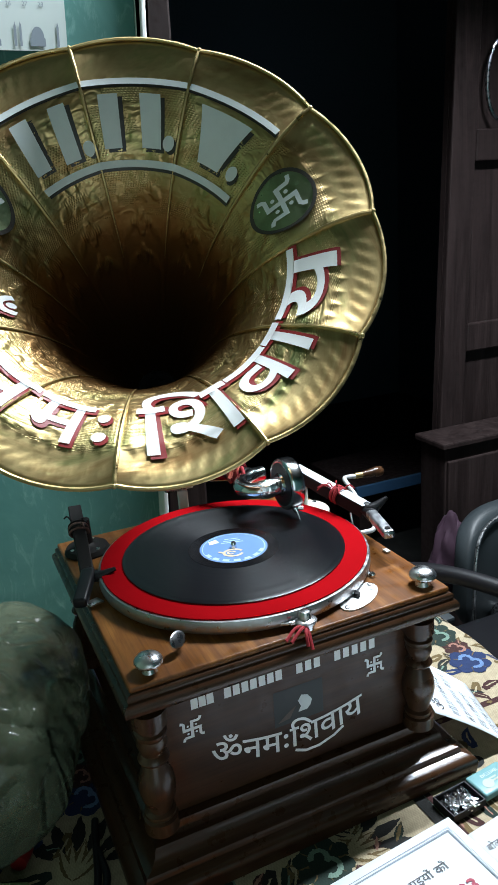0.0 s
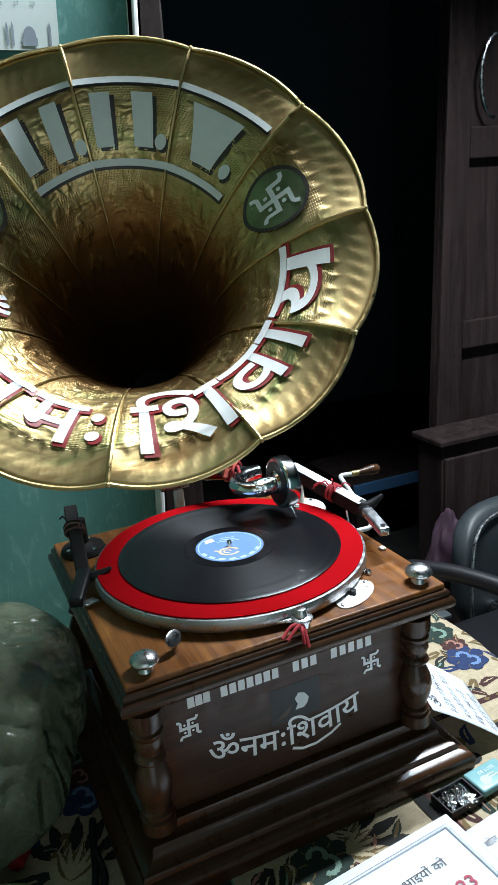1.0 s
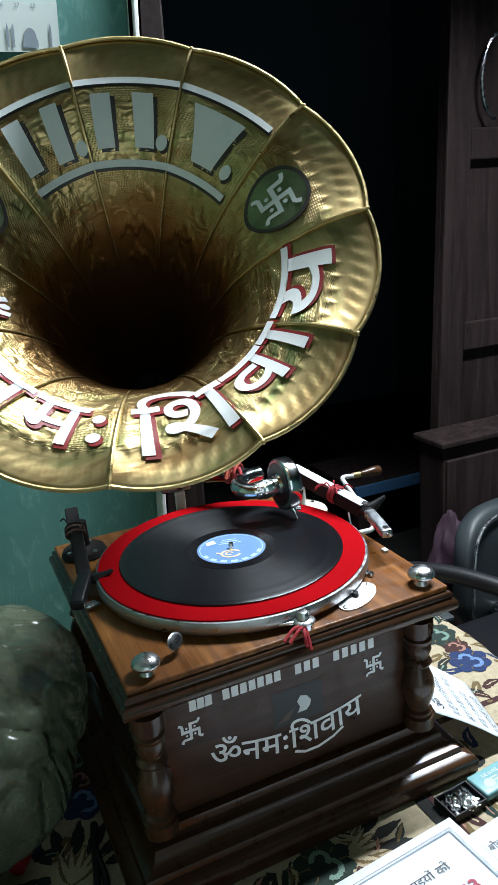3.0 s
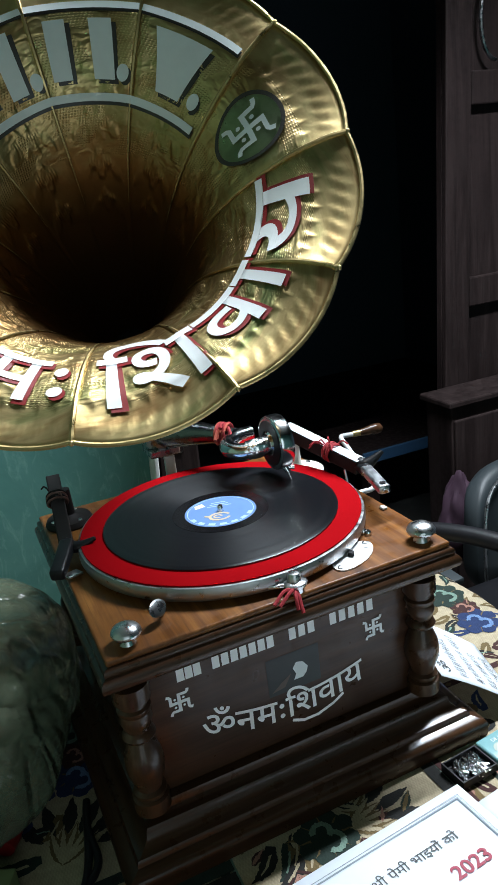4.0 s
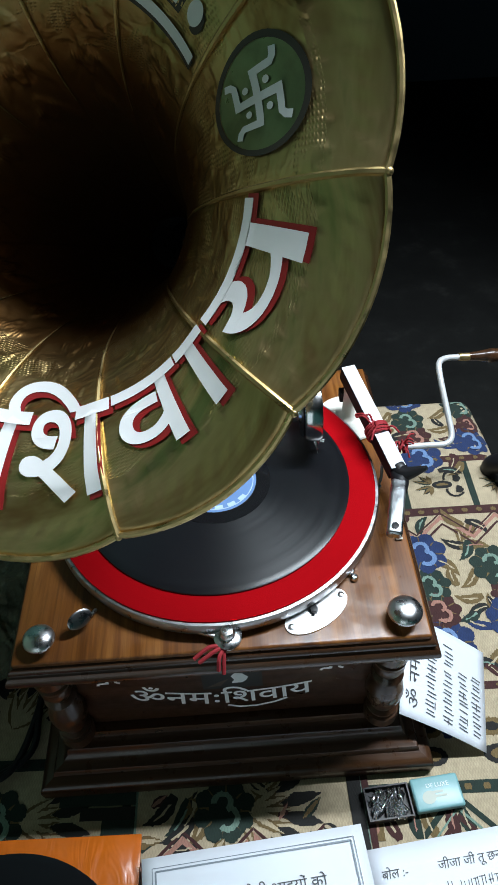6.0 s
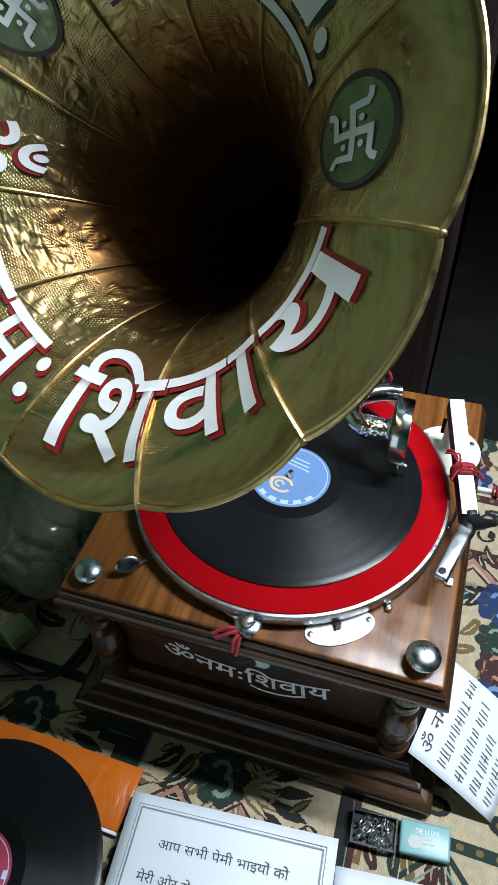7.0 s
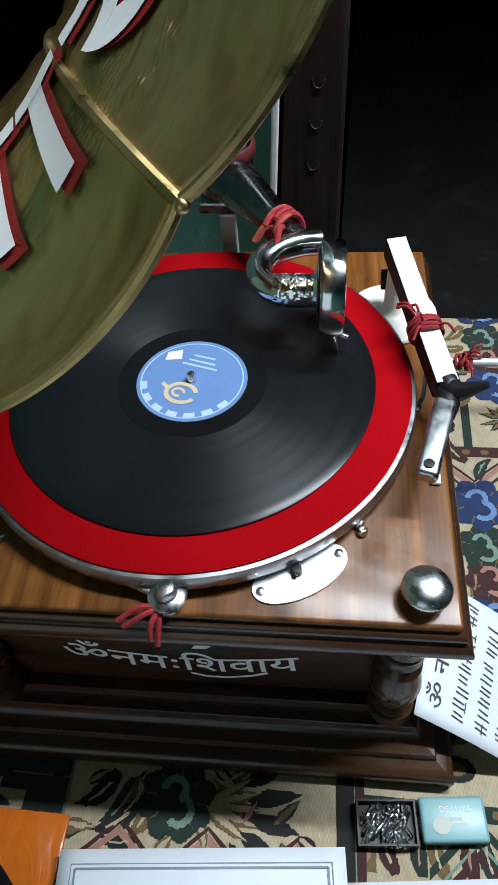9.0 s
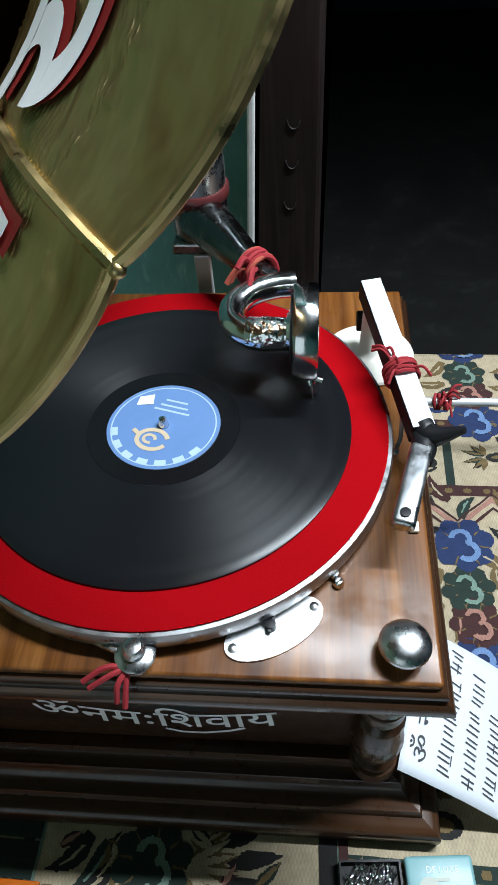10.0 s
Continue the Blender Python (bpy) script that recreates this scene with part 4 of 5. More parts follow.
part("pointer_hub", lathed([(0, 0.0015), (0.0034, 0.0015), (0.003, 0.006), (0, 0.0065)], 16, Matrix.Translation((px - 0.002, py, TOP))), BLACK, plate)
for dx, dy in ((0.1185, -0.0945), (0.1205, -0.1000), (0.1490, 0.0035), (0.1570, 0.0020)):
    part("screw", lathed([(0, 0.0), (0.0033, 0.0), (0.0035, 0.003), (0.0022, 0.0048), (0, 0.0052)], 16, Matrix.Translation((dx, dy, TOP + 0.0002))), CHROME, gram)

# brake knob with a pointer and a tied red thread
bk = Matrix.Translation((0.0115, -0.1535, TOP + 0.0002))
brake = part("brake_knob", lathed([(0, 0), (0.0085, 0), (0.0090, 0.005), (0.0110, 0.0062), (0.0115, 0.0085), (0.0100, 0.0100), (0.0062, 0.0108), (0.0062, 0.0150), (0.0048, 0.0178), (0, 0.0190)], 28, bk), STEEL, gram, "chrome brake knob")
bm = boxed(-0.0245, -0.006, -0.0042, 0.0042, 0.0055, 0.0095, bevel=0.001)
bmesh.ops.transform(bm, matrix=bk @ Matrix.Rotation(-0.35, 4, "Z"), verts=bm.verts)
part("lever", bm, STEEL, brake)


def threads(name, root, ends, parent, material, r=0.0011, label="tied red thread"):
    for k, e in enumerate(ends):
        root_v, end = Vector(root), Vector(e)
        midp = (root_v + end) / 2 + Vector((0.002 * math.sin(k * 2.1), 0.002 * math.cos(k * 1.7), 0.004))
        part(name, tubed([root_v, midp, end], r, 7, 5), material, parent, label)


threads("thread", (0.009, -0.160, 0.984), [(-0.016, -0.168, 0.9795), (-0.012, -0.171, 0.9785), (0.003, -0.175, 0.972), (0.007, -0.176, 0.968)], brake, THREAD, 0.0017)
# little oval tab on the left of the platter
bm = bmesh.new()
bmesh.ops.create_uvsphere(bm, u_segments=20, v_segments=10, radius=1)
bmesh.ops.transform(bm, matrix=Matrix.Translation((-0.109, -0.134, 0.992)) @ Matrix.Rotation(radians(40), 4, "Z") @ Matrix.Rotation(radians(55), 4, "X") @ Matrix.Diagonal((0.011, 0.0075, 0.0013, 1)), verts=bm.verts)
tab = part("stop_lever", bm, DARK_METAL, gram, "small oval metal lever tab")
part("stem", tubed([(-0.100, -0.118, 0.980), (-0.103, -0.126, 0.984), (-0.108, -0.133, 0.990)], 0.0016, 8, 4), STEEL, tab)

# turntable
platter = part("turntable", lathed([(0, 0.9815), (0.148, 0.9815), (0.1515, 0.983), (0.1525, 0.986), (0.1525, 0.993), (0.1515, 0.9958), (0.1495, 0.9962), (0, 0.9962)], 120), metal("nickel_rim", (0.40, 0.40, 0.41), 0.34, 0.12, 0.03), gram, "turntable with a worn nickel rim")
part("felt", lathed([(0, 0.9964), (0.1488, 0.9964), (0.1490, 0.9976), (0.1480, 0.9982), (0, 0.9982)], 120), FELT, platter, "bright red felt mat")
part("spindle", lathed([(0, 0.9984), (0.0034, 0.9984), (0.0034, 1.0045), (0.0024, 1.0068), (0, 1.0074)], 20), CHROME, platter)
platter.location = (0.0025, 0.0025, 0)
part("hub", lathed([(0, 0.970), (0.02, 0.970), (0.02, 0.9813), (0, 0.9813)], 24), DARK_METAL, platter)


def record(name, label, place, label_mat, printed=True):
    ob = empty(name, label, "record")
    part("disc", lathed([(0.0037, 0.0), (0.1235, 0.0), (0.1250, 0.0008), (0.1250, 0.0014), (0.1240, 0.0020), (0.118, 0.0019), (0.052, 0.0019), (0.0505, 0.0016), (0.039, 0.0016), (0.0037, 0.0016)], 140), SHELLAC, ob)
    paper_disc = part("paper_label", lathed([(0.0036, 0.0017), (0.0384, 0.0017), (0.0384, 0.0019), (0.0036, 0.0019)], 64), label_mat, ob, "printed paper label")
    part("run_out_band", lathed([(0.0390, 0.0017), (0.0392, 0.00215), (0.0515, 0.00215), (0.0518, 0.0017)], 96), RUN_OUT, ob, "smooth black band round the label")
    # ring, emblem and unread lines of print
    bm = bmesh.new()
    stroke(bm, ellipse(0, 0, 0.0355, 0.0355, 0, 48) + [(0.0355, 0)], 0.0009, 0.0021)
    for k in range(7):
        a0 = 200 + k * 21
        ring = ellipse(0, 0, 0.033, 0.033, 0, 5, a0, a0 + 13)
        stroke(bm, ring, 0.0042, 0.0021)
    for k, (w, y) in enumerate(((0.020, 0.017), (0.026, 0.0125), (0.016, 0.022))):
        polygon(bm, [(-w / 2, y), (w / 2, y), (w / 2, y + 0.0016), (-w / 2, y + 0.0016)], 0.0021)
    part("print", bm, LABEL_LIGHT, paper_disc, "pale unreadable print", smooth=False)
    if printed:
        bm = bmesh.new()
        stroke(bm, ellipse(-0.002, -0.014, 0.0105, 0.0085, 0, 24, 20, 340), 0.0032, 0.0022)
        stroke(bm, ellipse(-0.004, -0.014, 0.0040, 0.0035, 0, 12, 0, 300), 0.0022, 0.0023)
        stroke(bm, [(-0.018, -0.009), (-0.013, -0.012)], 0.0030, 0.0023)
        part("emblem", bm, LABEL_GOLD, paper_disc, "gold printed emblem", smooth=False)
        bm = bmesh.new()
        polygon(bm, [(-0.026, 0.012), (-0.015, 0.016), (-0.018, 0.025), (-0.027, 0.020)], 0.0023)
        part("tax_stamp", bm, PAPER, paper_disc, "small white stamp", smooth=False)
    ob.matrix_world = place
    return ob


record("gramophone_record", "black shellac record with a blue label lying on the red felt", Matrix.Translation((0.0025, 0.0025, 0.9984)) @ Matrix.Rotation(radians(-15), 4, "Z"), LABEL_BLUE)

# ---- horn ----
H_C = Vector((-0.0977, -0.0648, 1.3427))
H_N = Vector((-0.2576, -0.7771, 0.5742)).normalized()
H_U = Vector((0.9492, -0.3146, 0.0)).normalized()
H_V = H_N.cross(H_U)
PETALS, SEAM = 11, 2.9
flare = smooth_path([(q, a, 0) for q, a in ((0.2175, 0.0), (0.2085, -0.0008), (0.196, -0.004), (0.18, -0.010), (0.165, -0.018), (0.15, -0.0276), (0.135, -0.0392), (0.12, -0.0535), (0.105, -0.0715), (0.09, -0.095), (0.075, -0.127), (0.06, -0.168), (0.048, -0.209), (0.036, -0.254), (0.024, -0.30))], 10)
F_Q = np.array([p.x for p in flare][::-1])
F_A = np.array([p.y for p in flare][::-1])
F_L = np.concatenate([[0], np.cumsum(np.hypot(np.diff(F_Q[::-1]), np.diff(F_A[::-1])))])


def horn_bend(a):
    """How far the horn's axis has sunk at a depth: the throat bends down towards its elbow."""
    return -0.013 * (1 - math.exp(min(a, 0.0) / 0.06))


def horn_point(theta, q, lift=0.0):
    """A point of the horn's inner face: angle in degrees, radius at the seams, height above the brass."""
    step = 360.0 / PETALS
    phi = ((theta - SEAM) / step) % 1.0 * 2 - 1          # -1 and 1 on the seams
    k = (q / 0.2175)
    swell = (1 - phi * phi) ** 0.9
    r = q * (1 + 0.030 * swell * k ** 4)
    a = float(np.interp(q, F_Q, F_A)) - 0.006 * swell * k ** 2 * (1.0 if q < 0.2 else max(0.0, (0.2175 - q) / 0.0175) * 0.8 + 0.2)
    slope = (float(np.interp(q + 0.002, F_Q, F_A)) - float(np.interp(q - 0.002, F_Q, F_A))) / 0.004
    t = radians(theta)
    out = math.cos(t) * H_U + math.sin(t) * H_V
    face = (H_N - out * slope).normalized()
    return H_C + out * r + H_N * a + H_V * horn_bend(a) + face * lift, face


def step_down(x):
    """1 well below zero, 0 well above it."""
    return 1 / (1 + math.exp(min(40.0, max(-40.0, x))))


def horn():
    bm = bmesh.new()
    uvl = bm.loops.layers.uv.new("UVMap")
    per, rows = 84, 165
    n = PETALS * per
    qs = np.interp(np.linspace(0, 1, rows) ** 0.85 * F_L[-1], F_L, F_Q[::-1])
    lens = np.interp(np.linspace(0, 1, rows) ** 0.85 * F_L[-1], F_L, F_L)
    grid = []
    for i, q in enumerate(qs):
        row = []
        for j in range(n):
            th = SEAM + 360.0 * j / n
            phi = (j % per) / per * 2 - 1
            lift = 0.0
            away = 1 - abs(phi)
            if 0.1955 < q < 0.2105 and away > 0.06:      # slanting gadroons under the rim
                w = math.sin((q - 0.1955) / 0.015 * math.pi)
                wave = (phi * 4.5 + (q - 0.2) * 75) % 1.0          # each stroke rises slowly and drops sharply
                lift += 0.0010 * w * ((wave / 0.82) ** 1.6 if wave < 0.82 else (1 - wave) / 0.18) * min(1, away * 5)
            edge = 0.1865 - 0.0045 * abs(math.sin(phi * 4.0 * math.pi))   # scalloped border of the stamped field
            if away > 0.05:
                lift += 0.0014 * step_down((q - edge) / 0.0006) * min(1, away * 6) * (1 if q > 0.13 else 0.5)
            if 0.06 < q < 0.182 and away > 0.06:         # raised medallions and sprays down each petal
                across = phi * q * 0.2856
                for qc, r0, lobes, ph in ((0.164, 0.0100, 5, 0.0), (0.137, 0.0105, 4, 0.6), (0.113, 0.0100, 6, 0.2), (0.093, 0.0085, 4, 0.0), (0.077, 0.0070, 4, 0.5)):
                    da = (q - qc) * (1.0 + 0.9 * max(0.0, (0.14 - qc) / 0.07))
                    rho = math.hypot(across, da)
                    edge2 = r0 * (1 + 0.28 * math.cos(lobes * math.atan2(da, across + 1e-9) + ph))
                    lift += 0.0011 * step_down((rho - edge2) / 0.0005) * (0.75 + 0.25 * math.cos(rho * 2600))
                    for side in (-1, 1):                 # leaves beside each medallion
                        x, y = across - side * (r0 + q * 0.060), da + 0.006
                        leafy = abs(x * 0.8 + side * y * 0.55) / 0.0036 + (x * -side * 0.55 + y * 0.8) ** 2 / 0.0085 ** 2
                        lift += (0.0009 if q > 0.1 else 0.0004) * step_down((leafy - 1) / 0.12)
            lift = min(lift, 0.0021)
            row.append(bm.verts.new(horn_point(th, q, lift)[0]))
        grid.append(row)
    for i in range(rows - 1):
        for j in range(n):
            f = bm.faces.new((grid[i][j], grid[i][(j + 1) % n], grid[i + 1][(j + 1) % n], grid[i + 1][j]))
            for loop, (ii, jj) in zip(f.loops, ((i, j), (i, j + 1), (i + 1, j + 1), (i + 1, j))):
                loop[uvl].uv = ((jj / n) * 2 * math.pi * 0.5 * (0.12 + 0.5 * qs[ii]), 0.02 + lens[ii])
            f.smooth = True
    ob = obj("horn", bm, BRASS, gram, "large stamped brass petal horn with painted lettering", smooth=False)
    ob.data.polygons.foreach_set("use_smooth", [True] * len(ob.data.polygons))
    sol = ob.modifiers.new("thickness", "SOLIDIFY")
    sol.thickness, sol.offset = 0.0011, -1.0
    # rolled rim
    rim = [horn_point(SEAM + 360.0 * i / 330, 0.2175, 0.0006)[0] for i in range(330)]
    bm = bmesh.new()
    tube(bm, rim + [rim[0]], 0.0019, 8, cap=False)
    part("rolled_rim", bm, BRASS_EDGE, ob, "bright rolled brass rim")
    for k in range(PETALS):
        th = SEAM + 360.0 * k / PETALS
        line = [horn_point(th, q, 0.0006)[0] for q in np.interp(np.linspace(0.0, 0.46, 34), np.linspace(0, 1, rows), qs)]
        bm = bmesh.new()
        tube(bm, line, [0.0020] * 12 + [0.0020 - 0.0018 * i / 21 for i in range(22)], 7)
        part("seam_rib", bm, BRASS_EDGE, ob)
        tip = horn_point(th, 0.2185, 0.0008)[0]
        bm = bmesh.new()
        bmesh.ops.create_icosphere(bm, subdivisions=2, radius=0.0023, matrix=Matrix.Translation(tip))
        part("solder_tip", bm, BRASS_EDGE, ob)
    return ob


HORN = horn()


def on_horn(bm, lift):
    """Lays flat (angle, radius) points on the horn."""
    for p in bm.verts:
        t = radians(p.co.x)
        x, y, q, th = p.co.y * math.cos(t), p.co.y * math.sin(t), p.co.y, p.co.x
        for _ in range(5):                               # the same place across the mouth, on the bent throat
            yy = y - horn_bend(float(np.interp(q, F_Q, F_A)))
            q, th = math.hypot(x, yy), math.degrees(math.atan2(yy, x))
        low = 0.0012 * (1 - step_down((q - 0.1835) / 0.0012))   # past the stamped field the brass lies lower
        p.co = horn_point(th, q, lift + p.co.z - low)[0]
    return bm


def sector(bm, a0, a1, q0, q1, b0=None, b1=None):
    """A block between two radii; b0, b1: its angles at the inner radius."""
    b0, b1 = a0 if b0 is None else b0, a1 if b1 is None else b1
    na, nq = max(2, int(abs(a1 - a0) / 1.0) + 1), max(2, int(abs(q1 - q0) / 0.003) + 1)
    g = []
    for i in range(nq + 1):
        t = i / nq
        q = q0 + (q1 - q0) * t
        lo, hi = b0 + (a0 - b0) * t, b1 + (a1 - b1) * t
        g.append([bm.verts.new((lo + (hi - lo) * k / na, q, 0)) for k in range(na + 1)])
    for r, s in zip(g, g[1:]):
        for k in range(na):
            bm.faces.new((r[k], r[k + 1], s[k + 1], s[k]))
    return bm


def horn_paint(name, build, material, label, shadow=None, shift=(0, 0), lift=0.0027):
    if shadow:
        bm = build(bmesh.new())
        for p in bm.verts:
            p.co.x += shift[0]
            p.co.y += shift[1]
        part(name + "_shadow", on_horn(bm, lift - 0.0006), shadow, HORN, "painted drop shadow", smooth=False)
    part(name, on_horn(build(bmesh.new()), lift), material, HORN, label, smooth=False)
# pale grey maker's blocks and the two arcs that frame them
def arcs(q0, q1, a0, a1):
    return lambda bm: sector(bm, a0, a1, q0, q1)


for q0, q1, a0, a1 in ((0.1795, 0.1850, 37.0, 134.0), (0.1172, 0.1222, 36.0, 130.5)):
    horn_paint("painted_arc", arcs(q0, q1, a0, a1), PAINT_GREY, "pale grey painted arc", PAINT_SHADOW, (-0.6, -0.0022))
MARKS = (
    lambda bm: sector(sector(bm, 120.3, 126.5, 0.131, 0.172, 122.0, 129.0), 107.5, 113.0, 0.1285, 0.172, 108.5, 115.5),
    lambda bm: sector(sector(bm, 90.3, 96.6, 0.1305, 0.172, 90.4, 97.8), 76.6, 83.4, 0.1305, 0.172, 74.0, 82.0),
    lambda bm: sector(bm, 44.4, 62.8, 0.1300, 0.172, 47.5, 57.4),
)
for build in MARKS:
    horn_paint("painted_block", build, PAINT_GREY, "pale grey painted block", PAINT_SHADOW, (-1.5, -0.0026))
for a, q in ((104.2, 0.1335), (71.2, 0.1355), (41.6, 0.1352)):
    horn_paint("painted_dot", lambda bm: (polygon(bm, ellipse(a, q, 2.4, 0.0058, 0, 18)), bm)[1], PAINT_GREY, "pale grey painted dot", PAINT_SHADOW, (-1.2, -0.0020))


def ring_of(a, q, r, w):
    def build(bm):
        inner = [(a + (r - w) / q * 57.3 * math.cos(t), q + (r - w) * math.sin(t)) for t in (2 * math.pi * i / 48 for i in range(48))]
        outer = [(a + r / q * 57.3 * math.cos(t), q + r * math.sin(t)) for t in (2 * math.pi * i / 48 for i in range(48))]
        vi = [bm.verts.new((*p, 0)) for p in inner]
        vo = [bm.verts.new((*p, 0)) for p in outer]
        for i in range(48):
            j = (i + 1) % 48
            bm.faces.new((vi[i], vi[j], vo[j], vo[i]))
        return bm
    return build


def sign_on_horn(a, q, s):
    def build(bm):
        blessing(bm, 0, 0, s, 0.0042)
        bmesh.ops.subdivide_edges(bm, edges=bm.edges, cuts=1)
        for p in bm.verts:
            x, y = p.co.x, p.co.y
            # upright seen from outside: top of the sign away from the throat
            p.co = Vector((a - x / q * 57.3, q + y, p.co.z))
        return bm
    return build


for a in (18.1, 153.0):
    horn_paint("painted_disc", ring_of(a, 0.1515, 0.0256, 0.0250), GREEN_LACQUER, "thin green lacquer inside the ring", lift=0.0031)
    horn_paint("painted_ring", ring_of(a, 0.1515, 0.0288, 0.0032), PAINT_SHADOW, "dark painted ring", lift=0.0034)
    horn_paint("painted_blessing", sign_on_horn(a, 0.1515, 0.0250), PAINT_GREY, "pale grey painted Hindu blessing sign", lift=0.0038)

# devotional words round the lower petals, tops towards the throat
WORDS = (("ॐ", -182.0, -162.0), ("न", -146.0, -124.0), ("म", -123.0, -104.5), ("ः", -102.8, -98.8), ("\u093fश", -90.5, -60.0), ("व", -59.5, -41.0), ("ा", -40.5, -31.0), ("य", -29.5, -1.0))


def word(ch, a0, a1, thick):
    def build(bm):
        bm.free()
        g = glyphs(ch, fine=0.10, offset=thick)
        x0, x1, y0, y1 = extent(g)
        if ch == "\u093fश":
            x0 += 0.02
        for p in g.verts:
            fx = (p.co.x - x0) / (x1 - x0)
            q = 0.1435 + (0.625 - p.co.y) * ((0.0465 if ch == "\u093fश" else 0.0385) / 0.625)
            if p.co.y > 0.66:
                q = 0.1435 - (p.co.y - 0.625) * 0.062
            if ch == "ॐ":
                q = 0.118 + (0.80 - p.co.y) * (0.050 / 0.8)
            p.co = Vector((a0 + (a1 - a0) * fx, q, 0))
        return g
    return build


for ch, a0, a1 in WORDS:
    red = word(ch, a0 + 0.8, a1 + 0.9, 0.020)(bmesh.new())
    for p in red.verts:
        p.co.y += 0.0022
    part("painted_letter_shadow", on_horn(red, 0.0027), PAINT_RED, HORN, "dark red painted outline", smooth=False)
    part("painted_letter", on_horn(word(ch, a0, a1, 0.010)(bmesh.new()), 0.0033), PAINT_WHITE, HORN, "thick white painted letter", smooth=False)

# ---- neck, elbow, bracket and tonearm ----
neck = H_C + H_N * -0.298 + H_V * horn_bend(-0.298)
part("elbow", tubed([neck + H_N * 0.001, neck - H_N * 0.018, (-0.010, 0.202, 1.136), (0.000, 0.211, 1.108), (0.002, 0.212, 1.080), (0.002, 0.212, 1.060)], [0.0240, 0.0255, 0.0250, 0.0245, 0.0240, 0.0240], 24, 6, cap=False), STEEL, gram, "short grey metal elbow under the horn")
part("collar", lathed([(0, 0), (0.0255, 0), (0.0265, 0.002), (0.0265, 0.008), (0.0250, 0.010), (0, 0.010)], 28, Matrix.Translation((0.002, 0.212, 1.050))), mat("maroon_collar", (0.10, 0.02, 0.02), 0.35), gram, "maroon collar ring")
part("socket", lathed([(0, 0), (0.0220, 0), (0.0240, 0.004), (0.0240, 0.0305), (0, 0.0305)], 28, Matrix.Translation((0.002, 0.212, 1.019))), DARK_METAL, gram, "dark metal swivel socket")
part("bracket", boxed(-0.003, 0.011, 0.1885, 0.194, 0.86, 1.008, bevel=0.0015), SILVER_PAINT, gram, "upright silver-painted back bracket", smooth=False)
part("bracket_arm", boxed(-0.020, 0.020, 0.1885, 0.232, 1.0085, 1.0188, bevel=0.002), DARK_METAL, gram, smooth=False)
arm = part("tonearm", tubed([(0.002, 0.208, 1.036), (0.010, 0.194, 1.037), (0.024, 0.172, 1.039), (0.044, 0.140, 1.042), (0.058, 0.118, 1.043), (0.070, 0.104, 1.043)], [0.0200, 0.0195, 0.0175, 0.0130, 0.0095, 0.0090], 22, 8), metal("black_nickel", (0.15, 0.16, 0.165), 0.20, 0.15, 0.03), gram, "tapered black-nickel tonearm")
goose = part("gooseneck", tubed([(0.086, 0.103, 1.042), (0.072, 0.0995, 1.043), (0.056, 0.091, 1.043), (0.0455, 0.077, 1.042), (0.0465, 0.061, 1.041), (0.056, 0.051, 1.041), (0.068, 0.048, 1.042)], 0.0094, 20, 8), CHROME, arm, "polished chrome gooseneck")
part("foil_wrap", tubed([(0.058, 0.050, 1.0412), (0.070, 0.048, 1.042), (0.088, 0.0475, 1.043)], [0.0108, 0.0118, 0.0106], 20, 6), FOIL, arm, "crumpled foil wrapping")
face = Vector((1.0, 0.03, -0.02)).normalized()
sb = Matrix.Translation((0.0945, 0.049, 1.0435)) @ face.to_track_quat("Z", "Y").to_matrix().to_4x4()
box_ = part("soundbox", lathed([(0, -0.011), (0.012, -0.011), (0.014, -0.008), (0.027, -0.0075), (0.0310, -0.0065), (0.0320, -0.0045), (0.0320, 0.007), (0.0310, 0.009), (0.0280, 0.0095), (0.0270, 0.0070), (0, 0.0065)], 64, sb), CHROME, arm, "round chrome soundbox")
part("diaphragm", lathed([(0, 0.0067), (0.0262, 0.0072), (0.0, 0.0077)], 40, sb), STEEL, box_)
part("back_plate", lathed([(0.0150, -0.0083), (0.0268, -0.0078), (0.0268, -0.0084), (0.0150, -0.0090)], 40, sb), BLACK, box_, "dark back ring")
part("needle_chuck", tubed([(0.0960, 0.0425, 1.020), (0.0985, 0.037, 1.0145), (0.1000, 0.034, 1.010)], [0.0038, 0.0040, 0.0030], 14, 4), CHROME, box_)
part("thumb_screw", tubed([(0.0985, 0.037, 1.0145), (0.108, 0.034, 1.0135)], [0.0022, 0.0030], 12, 3), CHROME, box_)
part("needle", tubed([(0.1000, 0.034, 1.010), (0.1015, 0.030, 1.0010)], [0.0009, 0.0003], 8, 3), STEEL, box_)


